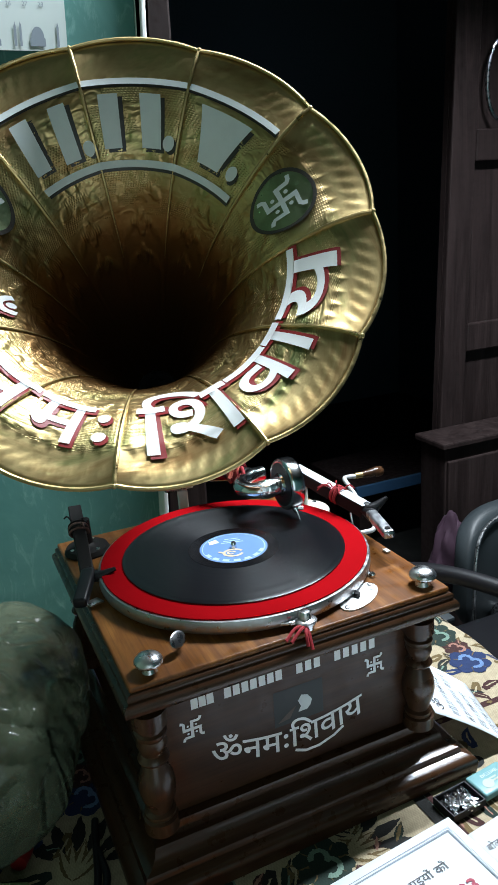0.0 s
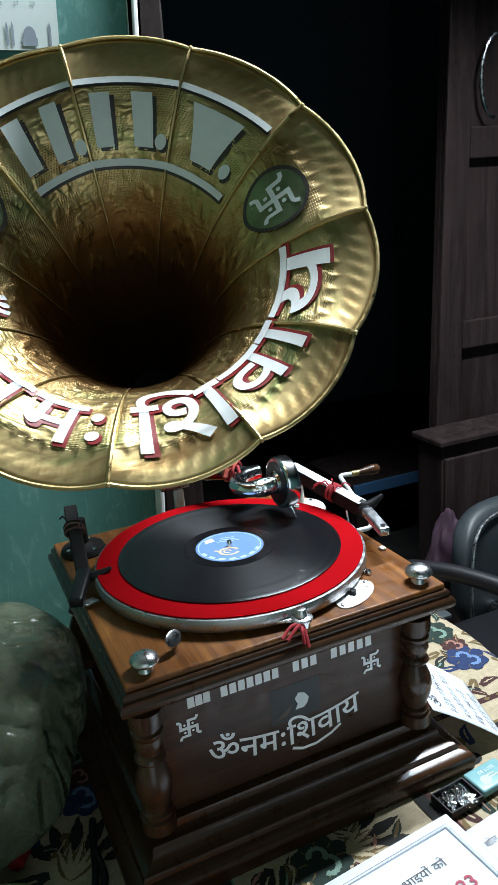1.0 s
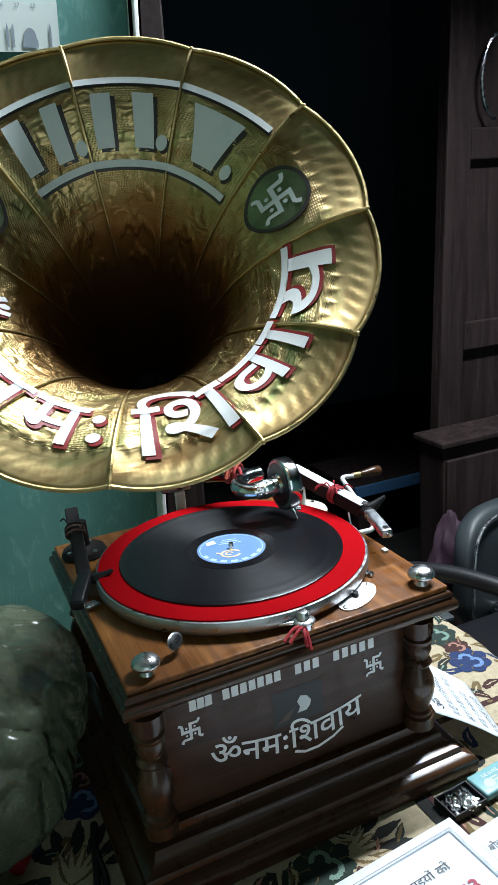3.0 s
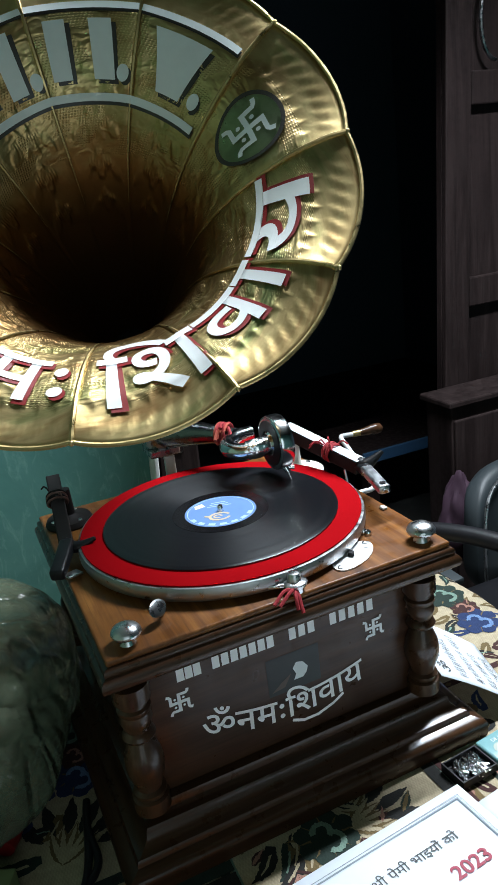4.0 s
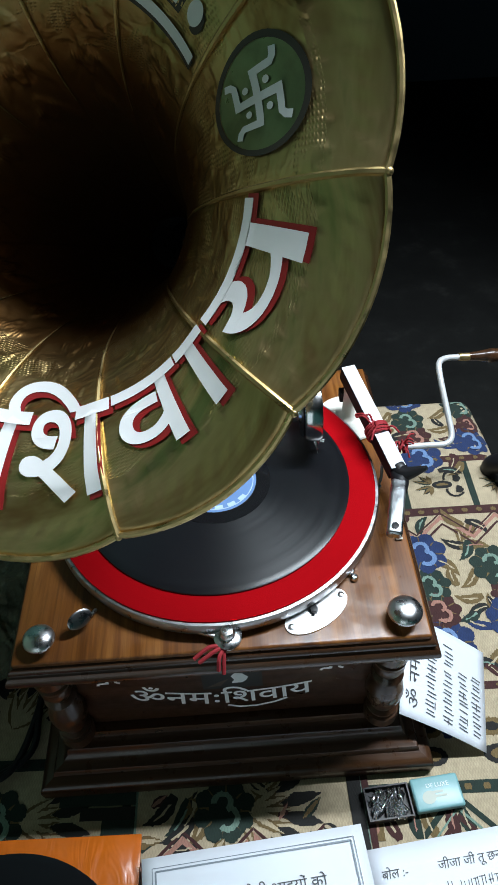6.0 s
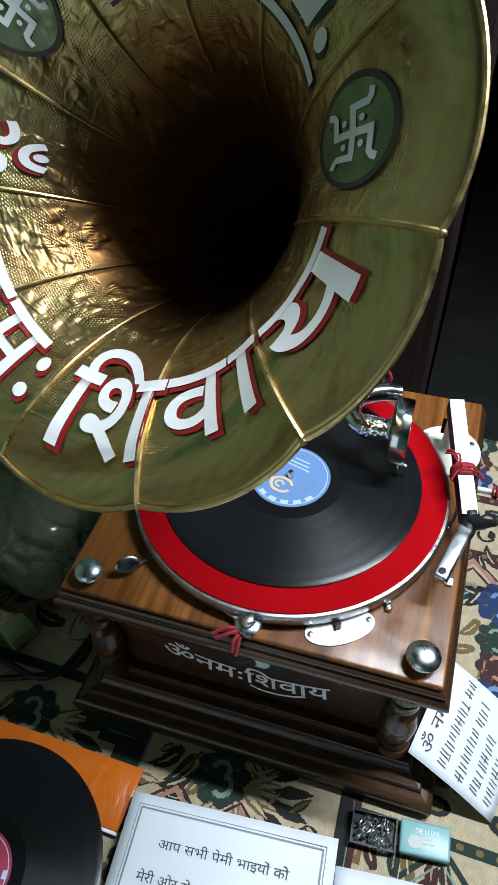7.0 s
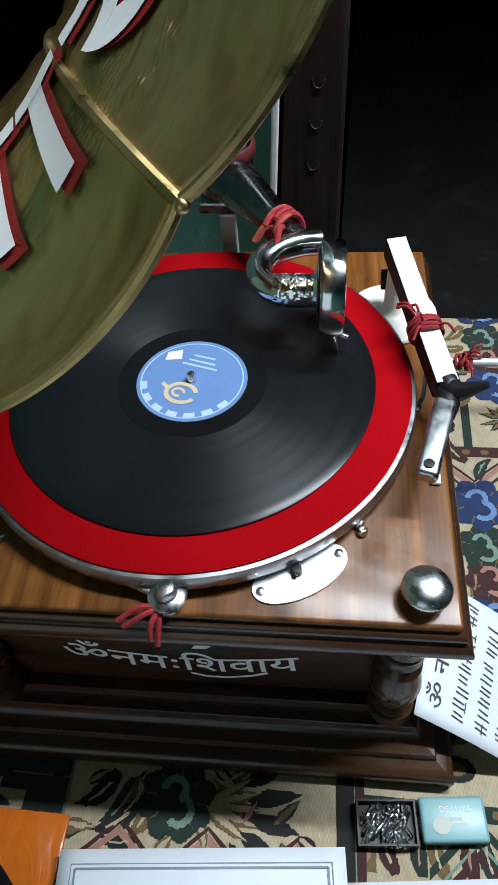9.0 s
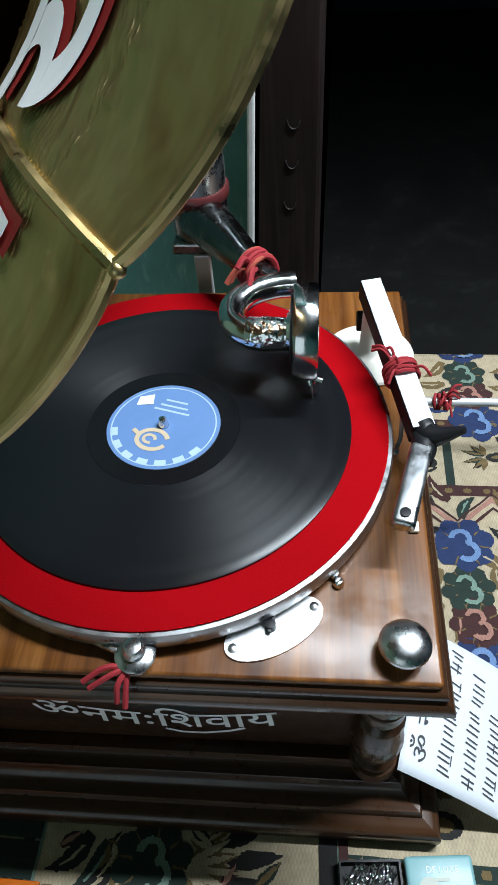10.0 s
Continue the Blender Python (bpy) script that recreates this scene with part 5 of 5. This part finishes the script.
def red_tie(parent, centre, axis, r, spread_, tails, seed, mats=(THREAD, THREAD_GOLD), cord=0.0013, reach=0.016):
    """A few turns of thread round a rod, with loose drooping ends."""
    rng = random.Random(seed)
    axis = Vector(axis).normalized()
    s = axis.orthogonal().normalized()
    t = axis.cross(s)
    centre = Vector(centre)
    for k in range(5):
        off = axis * (k - 2) * spread_
        tilt = rng.uniform(-0.003, 0.003)
        line = [centre + off + axis * tilt * math.sin(a + k) + (r + cord * 0.9 + 0.0006 * rng.random()) * (math.cos(a) * s + math.sin(a) * t) for a in (2 * math.pi * i / 16 for i in range(17))]
        part("thread", tube(bmesh.new(), line, cord, 6), mats[0 if k % 3 else -1], parent, "tied red thread")
    for k in range(tails):
        d = Vector((rng.uniform(-1, 1), rng.uniform(-1, 1), rng.uniform(-0.1, 0.5))).normalized()
        a = centre + d * r * 0.9 + Vector((0, 0, r * 0.6)) + axis * rng.uniform(-1, 1) * spread_
        far = reach * rng.uniform(0.6, 1.1)
        part("thread", tubed([a, a + d * far * 0.5 + Vector((0, 0, 0.003)), a + d * far - Vector((0, 0, 0.25 * far))], cord * (0.75 if cord < 0.002 else 1.0), 6, 5), mats[k % 2], parent, "tied red thread")


red_tie(arm, (0.0580, 0.118, 1.044), (0.8, -1, 0), 0.0105, 0.0034, 4, 4, (THREAD, THREAD_GOLD), 0.0022, 0.024)


# ---- the two swivel rests on the top board ----
def oriented(bm, a, b, up=(0, 0, 1)):
    """Turns a bmesh built along x so that x runs from a to b."""
    a, b = Vector(a), Vector(b)
    x = (b - a).normalized()
    y = Vector(up).cross(x).normalized()
    z = x.cross(y)
    m = Matrix((x, y, z)).transposed().to_4x4()
    m.translation = a
    bmesh.ops.transform(bm, matrix=m, verts=bm.verts)
    return bm


rest = part("swivel_base", lathed([(0, 0), (0.0340, 0), (0.0345, 0.0015), (0.0335, 0.003), (0.012, 0.0045), (0.009, 0.006), (0.007, 0.010), (0.006, 0.042), (0, 0.042)], 48, Matrix.Translation((0.141, 0.100, TOP + 0.0002))), IVORY, gram, "round cream enamel swivel base")
for a in (150, 270, 30):
    part("screw", lathed([(0, 0.0035), (0.003, 0.0035), (0.0026, 0.005), (0, 0.0055)], 12, Matrix.Translation((0.141 + 0.027 * math.cos(radians(a)), 0.100 + 0.027 * math.sin(radians(a)), TOP))), STEEL, rest)
a_, b_ = Vector((0.1395, 0.114, 1.038)), Vector((0.1710, -0.010, 1.018))
L = (b_ - a_).length
bar = part("rest_bar", oriented(boxed(0, L, -0.0075, 0.0075, -0.016, 0.0, bevel=0.0012), a_, b_), WOOD_BLACK, gram, "dark wooden bar with a white paper top", smooth=False)
part("paper_strip", oriented(boxed(0.0005, L - 0.0005, -0.0070, 0.0070, 0.0002, 0.0011, bevel=0.0003), a_, b_), PAPER, bar, "white paper strip", smooth=False)
part("post", boxed(0.131, 0.146, 0.100, 0.112, 1.002, 1.0125, bevel=0.001), WOOD_BLACK, bar, smooth=False)
red_tie(bar, a_.lerp(b_, 0.62) + Vector((0, 0, -0.007)), b_ - a_, 0.0095, 0.0022, 7, 9, (THREAD, THREAD))
part("fork", tubed([(0.1715, -0.006, 1.013), (0.176, -0.014, 1.014), (0.193, -0.020, 1.027)], [0.0085, 0.0075, 0.0022], 10, 5), BLACK, bar, "black plastic forked end")
part("fork", tubed([(0.166, -0.004, 1.013), (0.171, -0.018, 1.010), (0.168, -0.030, 1.009)], [0.004, 0.008, 0.0075], 10, 5), BLACK, bar)
part("handle", oriented(boxed(0, 0.062, -0.0068, 0.0068, -0.005, 0.005, bevel=0.003, seg=3), (0.1695, -0.021, 1.012), (0.1555, -0.079, 1.011)), WORN_STEEL, bar, "flat bright metal handle")
part("handle_hole", oriented(lathed([(0, 0), (0.0032, 0), (0, 0.0004)], 14, Matrix.Translation((0.055, 0, 0.0063))), (0.1695, -0.021, 1.012), (0.1555, -0.079, 1.011)), BLACK, bar)
part("wire_stand", tubed([(0.160, 0.010, 1.004), (0.160, 0.006, 0.990), (0.1575, 0.002, 0.9835)], 0.0015, 8, 4), STEEL, bar)
part("pale_chip", boxed(0.163, 0.169, -0.062, -0.054, TOP + 0.0004, TOP + 0.003, bevel=0.0008), IVORY, gram, "small cream chip", smooth=False)

lrest = part("swivel_base", lathed([(0, 0), (0.0270, 0), (0.0275, 0.002), (0.025, 0.007), (0.012, 0.009), (0.008, 0.012), (0.007, 0.042), (0, 0.042)], 40, Matrix.Translation((-0.1405, 0.1320, TOP + 0.0002))), WOOD_BLACK, gram, "round black swivel base")
for a in (200, 300, 60):
    part("screw", lathed([(0, 0.006), (0.003, 0.006), (0.0026, 0.0085), (0, 0.009)], 12, Matrix.Translation((-0.1405 + 0.020 * math.cos(radians(a)), 0.1320 + 0.020 * math.sin(radians(a)), TOP))), STEEL, lrest)
a2, b2 = Vector((-0.1490, 0.128, 1.042)), Vector((-0.158, 0.030, 0.998))
lbar = part("rest_bar", oriented(boxed(0, (b2 - a2).length, -0.0075, 0.0075, -0.016, 0.0, bevel=0.0012), a2, b2), WOOD_BLACK, gram, "black wooden bar", smooth=False)
part("fork", tubed([(-0.158, 0.034, 0.996), (-0.148, 0.022, 0.996), (-0.130, 0.016, 1.003)], [0.008, 0.006, 0.002], 10, 5), BLACK, lbar, "black plastic forked end")
part("handle", oriented(boxed(0, 0.055, -0.0075, 0.0075, -0.006, 0.006, bevel=0.003, seg=3), (-0.156, 0.032, 0.999), (-0.176, -0.016, 0.990)), BLACK, lbar)
part("chrome_tip", oriented(boxed(0, 0.016, -0.006, 0.006, -0.0012, 0.0012, bevel=0.0006), (-0.168, -0.012, 0.9835), (-0.151, -0.004, 0.982)), STEEL, lbar, "small bright metal tip")
red_tie(lbar, a2.lerp(b2, 0.3) + Vector((0, 0, -0.007)), b2 - a2, 0.0095, 0.0022, 2, 5, (mat("dull_thread", (0.10, 0.05, 0.04), 0.8), WOOD_BLACK))

# winding crank on the right side
crank = part("crank", tubed([(0.150, 0.110, 0.920), (0.235, 0.112, 0.919), (0.256, 0.114, 0.918), (0.264, 0.122, 0.922), (0.2625, 0.140, 0.935), (0.2575, 0.176, 0.962), (0.259, 0.194, 0.9695), (0.269, 0.204, 0.968), (0.284, 0.2085, 0.965), (0.292, 0.210, 0.9645)], 0.0035, 14, 6), SILVER_PAINT, gram, "bent silver winding crank")
part("ferrule", tubed([(0.286, 0.2090, 0.965), (0.299, 0.2095, 0.9642)], 0.0046, 14, 3), BRASS_EDGE, crank)
part("grip", tubed([(0.2985, 0.2095, 0.9642), (0.310, 0.2098, 0.964), (0.324, 0.2100, 0.9637), (0.334, 0.2105, 0.9635), (0.338, 0.2105, 0.9635)], [0.0048, 0.0060, 0.0085, 0.0075, 0.0030], 18, 6), WOOD_TURN, crank, "turned brown wooden grip")
red_tie(crank, (0.205, 0.111, 0.9195), (1, 0, 0), 0.0045, 0.0026, 7, 3, (THREAD, THREAD))

# ---- things on the cloth ----
CLOTH = TABLE_Z + 0.0032


def sheet(name, label, category, corner, turn, w, h, z, material, curl=0.0015):
    """A thin sheet: corner is its top left, turn in degrees; it runs right by w and towards the viewer by h."""
    bm = bmesh.new()
    nx, ny = 14, 14
    g = [[bm.verts.new((w * i / nx, -h * j / ny, curl * (0.5 + 0.5 * math.sin(3.1 * i / nx + 0.5) * math.sin(2.3 * j / ny + 1.0)))) for i in range(nx + 1)] for j in range(ny + 1)]
    for r, s in zip(g, g[1:]):
        for i in range(nx):
            bm.faces.new((r[i], s[i], s[i + 1], r[i + 1]))
    ob = empty(name, label, category)
    leaf = part("leaf", bm, material, ob)
    sol = leaf.modifiers.new("thickness", "SOLIDIFY")
    sol.thickness, sol.offset = 0.0003, -1.0
    ob.matrix_world = pose(*corner, z, 0, 0, turn)
    return ob


def write(parent, text, x, y, size, material, name="line_of_writing", lift=0.0022, squeeze=1.0, slant=0.0, bold=0.0):
    bm = glyphs(text, offset=bold)
    for p in bm.verts:
        p.co = Vector((x + (p.co.x + slant * p.co.y) * size * squeeze, y + p.co.y * size, lift))
    return part(name, bm, material, parent, smooth=False)


def scrawl(bm, x, y, w, h, rng, lift=0.0, pen=0.075):
    """Stands in for one unread handwritten character: slim upright bars as high as h in a width w."""
    t = h * pen
    lean = 0.10 * h
    n = 2 if w > 0.5 * h else 1
    for k in range(n):
        u = x + w * (k + 0.5) / n
        lo, hi = y + h * rng.uniform(0.0, 0.22), y + h * rng.uniform(0.78, 1.0)
        stroke(bm, [(u, lo), (u + lean, hi)], t, lift)
    if rng.random() < 0.35:
        v = y + h * rng.choice((0.12, 0.45, 0.82))
        stroke(bm, [(x, v), (x + w, v)], t * 0.9, lift)


def scribble(parent, x, y, w, size, material, seed, lift=0.0022):
    """A line of unread handwriting."""
    rng = random.Random(seed)
    bm = bmesh.new()
    cx = x
    while cx < x + w:
        ww = size * rng.uniform(0.45, 0.75)
        scrawl(bm, cx, y, ww, size * rng.uniform(0.8, 1.05), rng, lift)
        cx += ww + size * (0.14 if rng.random() < 0.8 else 0.55)
    ob = part("handwriting", bm, material, parent, "dark handwriting strokes", smooth=False)
    ob["kind"] = "stuff"
    return ob


turn_p = math.degrees(math.atan2(0.021, 0.203))
notice = sheet("printed_notice", "white printed notice sheet with a grey double border on the cloth", "notice", (-0.0832, -0.2520), turn_p, 0.205, 0.29, 0.7700, PAPER)
bm = bmesh.new()
for inset, w in ((0.0125, 0.0016), (0.0095, 0.0006)):
    a, b, c, d = (inset, -inset), (0.205 - inset, -inset), (0.205 - inset, -0.29 + inset), (inset, -0.29 + inset)
    for p, q in ((a, b), (b, c), (c, d), (d, a)):
        stroke(bm, [p, q], w, 0.0020)
part("border", bm, INK_GREY, notice, "grey double printed border", smooth=False)
write(notice, "आप सभी पेमी भाइयों को", 0.038, -0.0445, 0.0120, INK, squeeze=1.16)
write(notice, "मेरी ओर से नए वष", 0.026, -0.0745, 0.0120, INK, squeeze=1.10)
write(notice, "2023", 0.134, -0.0745, 0.0175, INK_RED, squeeze=1.15, bold=0.022)
for k, y in enumerate((-0.108, -0.138)):
    scribble(notice, 0.034, y, 0.13, 0.010, INK, 60 + k)

second = sheet("handwritten_sheet", "white sheet of blue-black handwriting beside the printed notice", "paper", (0.1235, -0.2515), turn_p + 1.0, 0.205, 0.27, 0.7615, PAPER)
write(second, "बोल :-", 0.008, -0.026, 0.0105, INK, slant=0.15)
write(second, "गायक :-", 0.006, -0.046, 0.0105, INK, slant=0.15)
write(second, "लेखक :-", 0.005, -0.066, 0.0105, INK, slant=0.15)
write(second, "जीजा जी तू छन कहदे", 0.060, -0.026, 0.0105, INK, slant=0.15)
for k, y in enumerate((-0.045, -0.065, -0.087, -0.109)):
    scribble(second, 0.062, y, 0.12, 0.0095, INK, 20 + k)


def leaning_note():
    ob = empty("handwritten_note", "small white handwritten note leaning on the base moulding", "note")
    a, b, c = Vector((0.1660, -0.1510, 0.8225)), Vector((0.2580, -0.1670, 0.7565)), Vector((0.1890, -0.0450, 0.8290))
    x, y = b - a, c - a
    def lay(p):
        return a + x * p.x + y * p.y + Vector((0, 0, 0.0035 * math.sin(3.14 * p.x)))
    bm = bmesh.new()
    n = 10
    g = [[bm.verts.new((i / n, j / n, 0)) for i in range(n + 1)] for j in range(n + 1)]
    for r, s in zip(g, g[1:]):
        for i in range(n):
            bm.faces.new((r[i], r[i + 1], s[i + 1], s[i]))
    bent(bm, lay)
    leaf = part("leaf", bm, PAPER, ob)
    sol = leaf.modifiers.new("thickness", "SOLIDIFY")
    sol.thickness, sol.offset = 0.0003, -1.0
    up = x.cross(y).normalized() * 0.0007
    # lines run up the note, from its lower edge
    g = glyphs("ॐ नमः", fine=0.3)
    x0, x1, y0, y1 = extent(g)
    for p in g.verts:
        u_, v_ = (p.co.x - x0) / (x1 - x0), p.co.y
        p.co = lay(Vector((0.20 - v_ * 0.17, 0.10 + 0.52 * u_, 0))) + up
    part("line_of_writing", g, INK, ob, smooth=False)
    for k, (u_, len_) in enumerate(((0.40, 0.85), (0.60, 0.75), (0.78, 0.5), (0.94, 0.6))):
        rng = random.Random(80 + k)
        bm = bmesh.new()
        cy = 0.08
        while cy < 0.08 + len_:
            ww = rng.uniform(0.06, 0.085)
            scrawl(bm, cy, 0.0, ww, 0.125, rng)
            cy += ww + (0.014 if rng.random() < 0.85 else 0.05)
        for p in bm.verts:
            p.co = Vector((u_ - p.co.y, p.co.x, 0))
        for p in bm.verts:
            p.co = lay(p.co) + up
        part("handwriting", bm, INK, ob, "dark handwriting strokes", smooth=False)["kind"] = "stuff"
    return ob


leaning_note()


def tin():
    ob = empty("needle_tin", "small pale turquoise tin lid on the cloth", "tin")
    m = pose(0.1990, -0.2040, CLOTH, 0, 0, 6)
    bm = box(bmesh.new(), -0.0238, 0.0238, -0.0155, 0.0155, 0, 0.0095, bevel=0.0026, seg=3)
    bmesh.ops.transform(bm, matrix=m, verts=bm.verts)
    lid = part("lid", bm, TIN_BLUE, ob)
    for text, y, s in (("DE LUXE", 0.0045, 0.0058),):
        g = glyphs(text)
        x0, x1, _, _ = extent(g)
        for p in g.verts:
            p.co = m @ Vector(((p.co.x - (x0 + x1) / 2 + 0.3) * s, y + p.co.y * s, 0.0098))
        part("lettering", g, PAPER, lid, "white printed words", smooth=False)
    bm = bmesh.new()
    for y, w in ((-0.001, 0.012), (-0.0048, 0.018)):
        polygon(bm, [(-w / 2, y), (w / 2, y), (w / 2, y + 0.0022), (-w / 2, y + 0.0022)], 0.0098)
    polygon(bm, ellipse(-0.009, -0.004, 0.007, 0.006, 0.3, 14), 0.00985)
    bmesh.ops.transform(bm, matrix=m, verts=bm.verts)
    part("print", bm, paint("worn_cream_print", (0.42, 0.46, 0.40), 0.5), lid, "worn unreadable print", smooth=False)
    return ob


tin()


def needles():
    tray = empty("needle_tray", "open black tin tray heaped with steel gramophone needles", "tin")
    m = pose(0.1510, -0.2105, CLOTH, 0, 0, 5)
    bm = bmesh.new()
    box(bm, -0.0218, 0.0218, -0.0155, 0.0155, 0, 0.002)
    for a in ((-0.0218, -0.0203, -0.0155, 0.0155), (0.0203, 0.0218, -0.0155, 0.0155), (-0.0202, 0.0202, -0.0155, -0.0141), (-0.0202, 0.0202, 0.0141, 0.0155)):
        box(bm, *a, 0.0021, 0.0085)
    bmesh.ops.transform(bm, matrix=m, verts=bm.verts)
    part("tray", bm, BLACK, tray, smooth=False)
    bm = lathed([(0, -0.0095), (0.0013, -0.0088), (0.0014, 0.005), (0, 0.0105)], 8)
    me = bpy.data.meshes.new("needle")
    bm.to_mesh(me)
    bm.free()
    me.materials.append(FOIL)
    rng = random.Random(5)
    for k in range(70):
        ob = new("needle", me)
        ob.parent = tray
        heap = rng.random()
        ob.matrix_world = m @ Matrix.Translation((rng.uniform(-0.0135, 0.0135), rng.uniform(-0.0085, 0.0085), 0.0035 + 0.0042 * heap)) @ Matrix.Rotation(rng.uniform(0.6, 2.2), 4, "Z") @ Matrix.Rotation(radians(90 + rng.uniform(-9, 9)), 4, "Y")


needles()

sleeve = empty("orange_sleeve", "glossy orange cardboard record sleeve lying on the cloth", "record sleeve")
part("cover", box(bmesh.new(), -0.335, -0.0865, -0.2895, -0.2265, CLOTH, CLOTH + 0.0045, bevel=0.001), ORANGE, sleeve)
part("edge_strip", box(bmesh.new(), -0.335, -0.0865, -0.2930, -0.2897, CLOTH + 0.0005, CLOTH + 0.0040, bevel=0.0006), PAPER, sleeve, "white paper edge")
record("spare_record", "black shellac record with a crimson label lying on the orange sleeve", Matrix.Translation((-0.2040, -0.3640, CLOTH + 0.0050)) @ Matrix.Rotation(radians(40), 4, "Z"), LABEL_PINK, printed=False)


def crumpled(name, label, category, centre, size, material, seed, sub=5, folds=0.0):
    bm = bmesh.new()
    bmesh.ops.create_icosphere(bm, subdivisions=sub, radius=1.0)
    off = Vector((seed * 3.7, seed * 1.3, seed * 2.1))
    for p in bm.verts:
        d = p.co.copy()
        if folds:                                        # slack film: soft bulges parted by long sharp creases
            w = d + 0.35 * Vector((noise.noise(d * 1.3 + off), noise.noise(d * 1.3 - off), noise.noise(d * 1.7 + off)))
            long_ = Vector((w.x * 2.2 + w.z * 1.6, w.y * 2.4, w.z * 0.8 - w.x * 0.6))
            crease = abs(noise.noise(long_ * 1.25 + off)) ** 0.6
            r = 1 + 0.16 * noise.noise(d * 1.1 + off) + folds * (crease - 0.5)
        else:
            r = 1 + 0.30 * noise.noise(d * 1.5 + off) - 0.26 * abs(noise.noise(d * 2.6 + off)) - 0.12 * abs(noise.noise(d * 6 + off))
        if folds:                                        # fuller at its shoulders than a ball
            d = Vector([math.copysign(abs(k) ** 0.72, k) for k in d])
        q = Vector((d.x * size[0], d.y * size[1], d.z * size[2])) * r
        q += Vector(centre)
        q.z = max(q.z, CLOTH + 0.0005)
        p.co = q
    return tagged(obj(name, bm, material, smooth=True), label, category)


def tuft(bag, root, reach, material, seed):
    """The gathered, knotted neck of a bag: pleats fanning out of one knot."""
    root = Vector(root)
    bm = bmesh.new()
    rng = random.Random(seed)
    for k in range(9):
        a = 2 * math.pi * k / 9
        out = Vector((math.cos(a), math.sin(a), 0))
        tip = root + Vector(reach) * rng.uniform(0.8, 1.1) + out * rng.uniform(0.018, 0.034)
        side = Vector((-math.sin(a), math.cos(a), 0)) * 0.011
        mid = root.lerp(tip, 0.5) + out * 0.004
        vs = [bm.verts.new(p) for p in (root + side * 0.2, root - side * 0.2, mid - side * 0.7, tip - side, tip + side, mid + side * 0.7)]
        bm.faces.new((vs[0], vs[1], vs[2], vs[5]))
        bm.faces.new((vs[5], vs[2], vs[3], vs[4]))
    part("knotted_neck", bm, material, bag, "gathered polythene neck")


bag = crumpled("plastic_bag", "crumpled cloudy polythene bag beside the gramophone", "bag", (-0.345, 0.070, 0.832), (0.172, 0.165, 0.104), PLASTIC, 3, 6, 0.075)
tuft(bag, (-0.405, 0.02, 0.915), (-0.02, -0.02, 0.045), PLASTIC, 4)
bag = crumpled("plastic_bag", "crumpled lilac polythene bag on the cloth", "bag", (-0.372, -0.135, 0.782), (0.060, 0.062, 0.036), PLASTIC_LILAC, 12)
tuft(bag, (-0.395, -0.160, 0.805), (-0.015, -0.02, 0.02), PLASTIC_LILAC, 6)
crumpled("cloth_bundle", "dim olive bundle inside the polythene bag", "bundle", (-0.335, 0.07, 0.82), (0.075, 0.075, 0.06), paint("olive_stuff", (0.09, 0.10, 0.06), 0.8), 5, 4)
bm = box(bmesh.new(), -0.014, 0.014, -0.017, 0.017, 0, 0.022, bevel=0.002)
bmesh.ops.transform(bm, matrix=pose(-0.292, -0.130, CLOTH, 0, 0, -25), verts=bm.verts)
tagged(obj("small_box", bm, paint("faded_green_card", (0.18, 0.24, 0.10), 0.6)), "small faded green cardboard box on the cloth", "box")


def screwdriver():
    ob = empty("screwdriver", "screwdriver with a dark red handle lying on the cloth", "screwdriver")
    z = CLOTH + 0.011
    a, b, c = Vector((-0.280, -0.085, z)), Vector((-0.257, -0.023, z)), Vector((-0.226, 0.055, z))
    part("handle", tubed([a, a.lerp(b, 0.25), a.lerp(b, 0.8), b], [0.008, 0.0105, 0.0100, 0.0055], 14, 4), paint("dark_red_plastic", (0.20, 0.012, 0.012), 0.3), ob, "dark red plastic handle")
    part("shaft", tubed([b, c - Vector((0, 0, 0.004))], 0.0028, 10, 3), STEEL, ob)


screwdriver()
for k, pts in enumerate(([(-0.36, -0.205, 0.0), (-0.28, -0.185, 0.001), (-0.21, -0.150, 0.003), (-0.205, -0.10, 0.003)], [(-0.37, -0.155, 0.002), (-0.30, -0.165, 0.001), (-0.225, -0.165, 0.004), (-0.20, -0.06, 0.002)])):
    ob = obj("cable", tubed([(x, y, CLOTH + 0.0045 + z) for x, y, z in pts], 0.0038, 10, 8), BLACK, smooth=True)
    tagged(ob, "thin black cable lying on the cloth", "cable", "cables on the cloth")
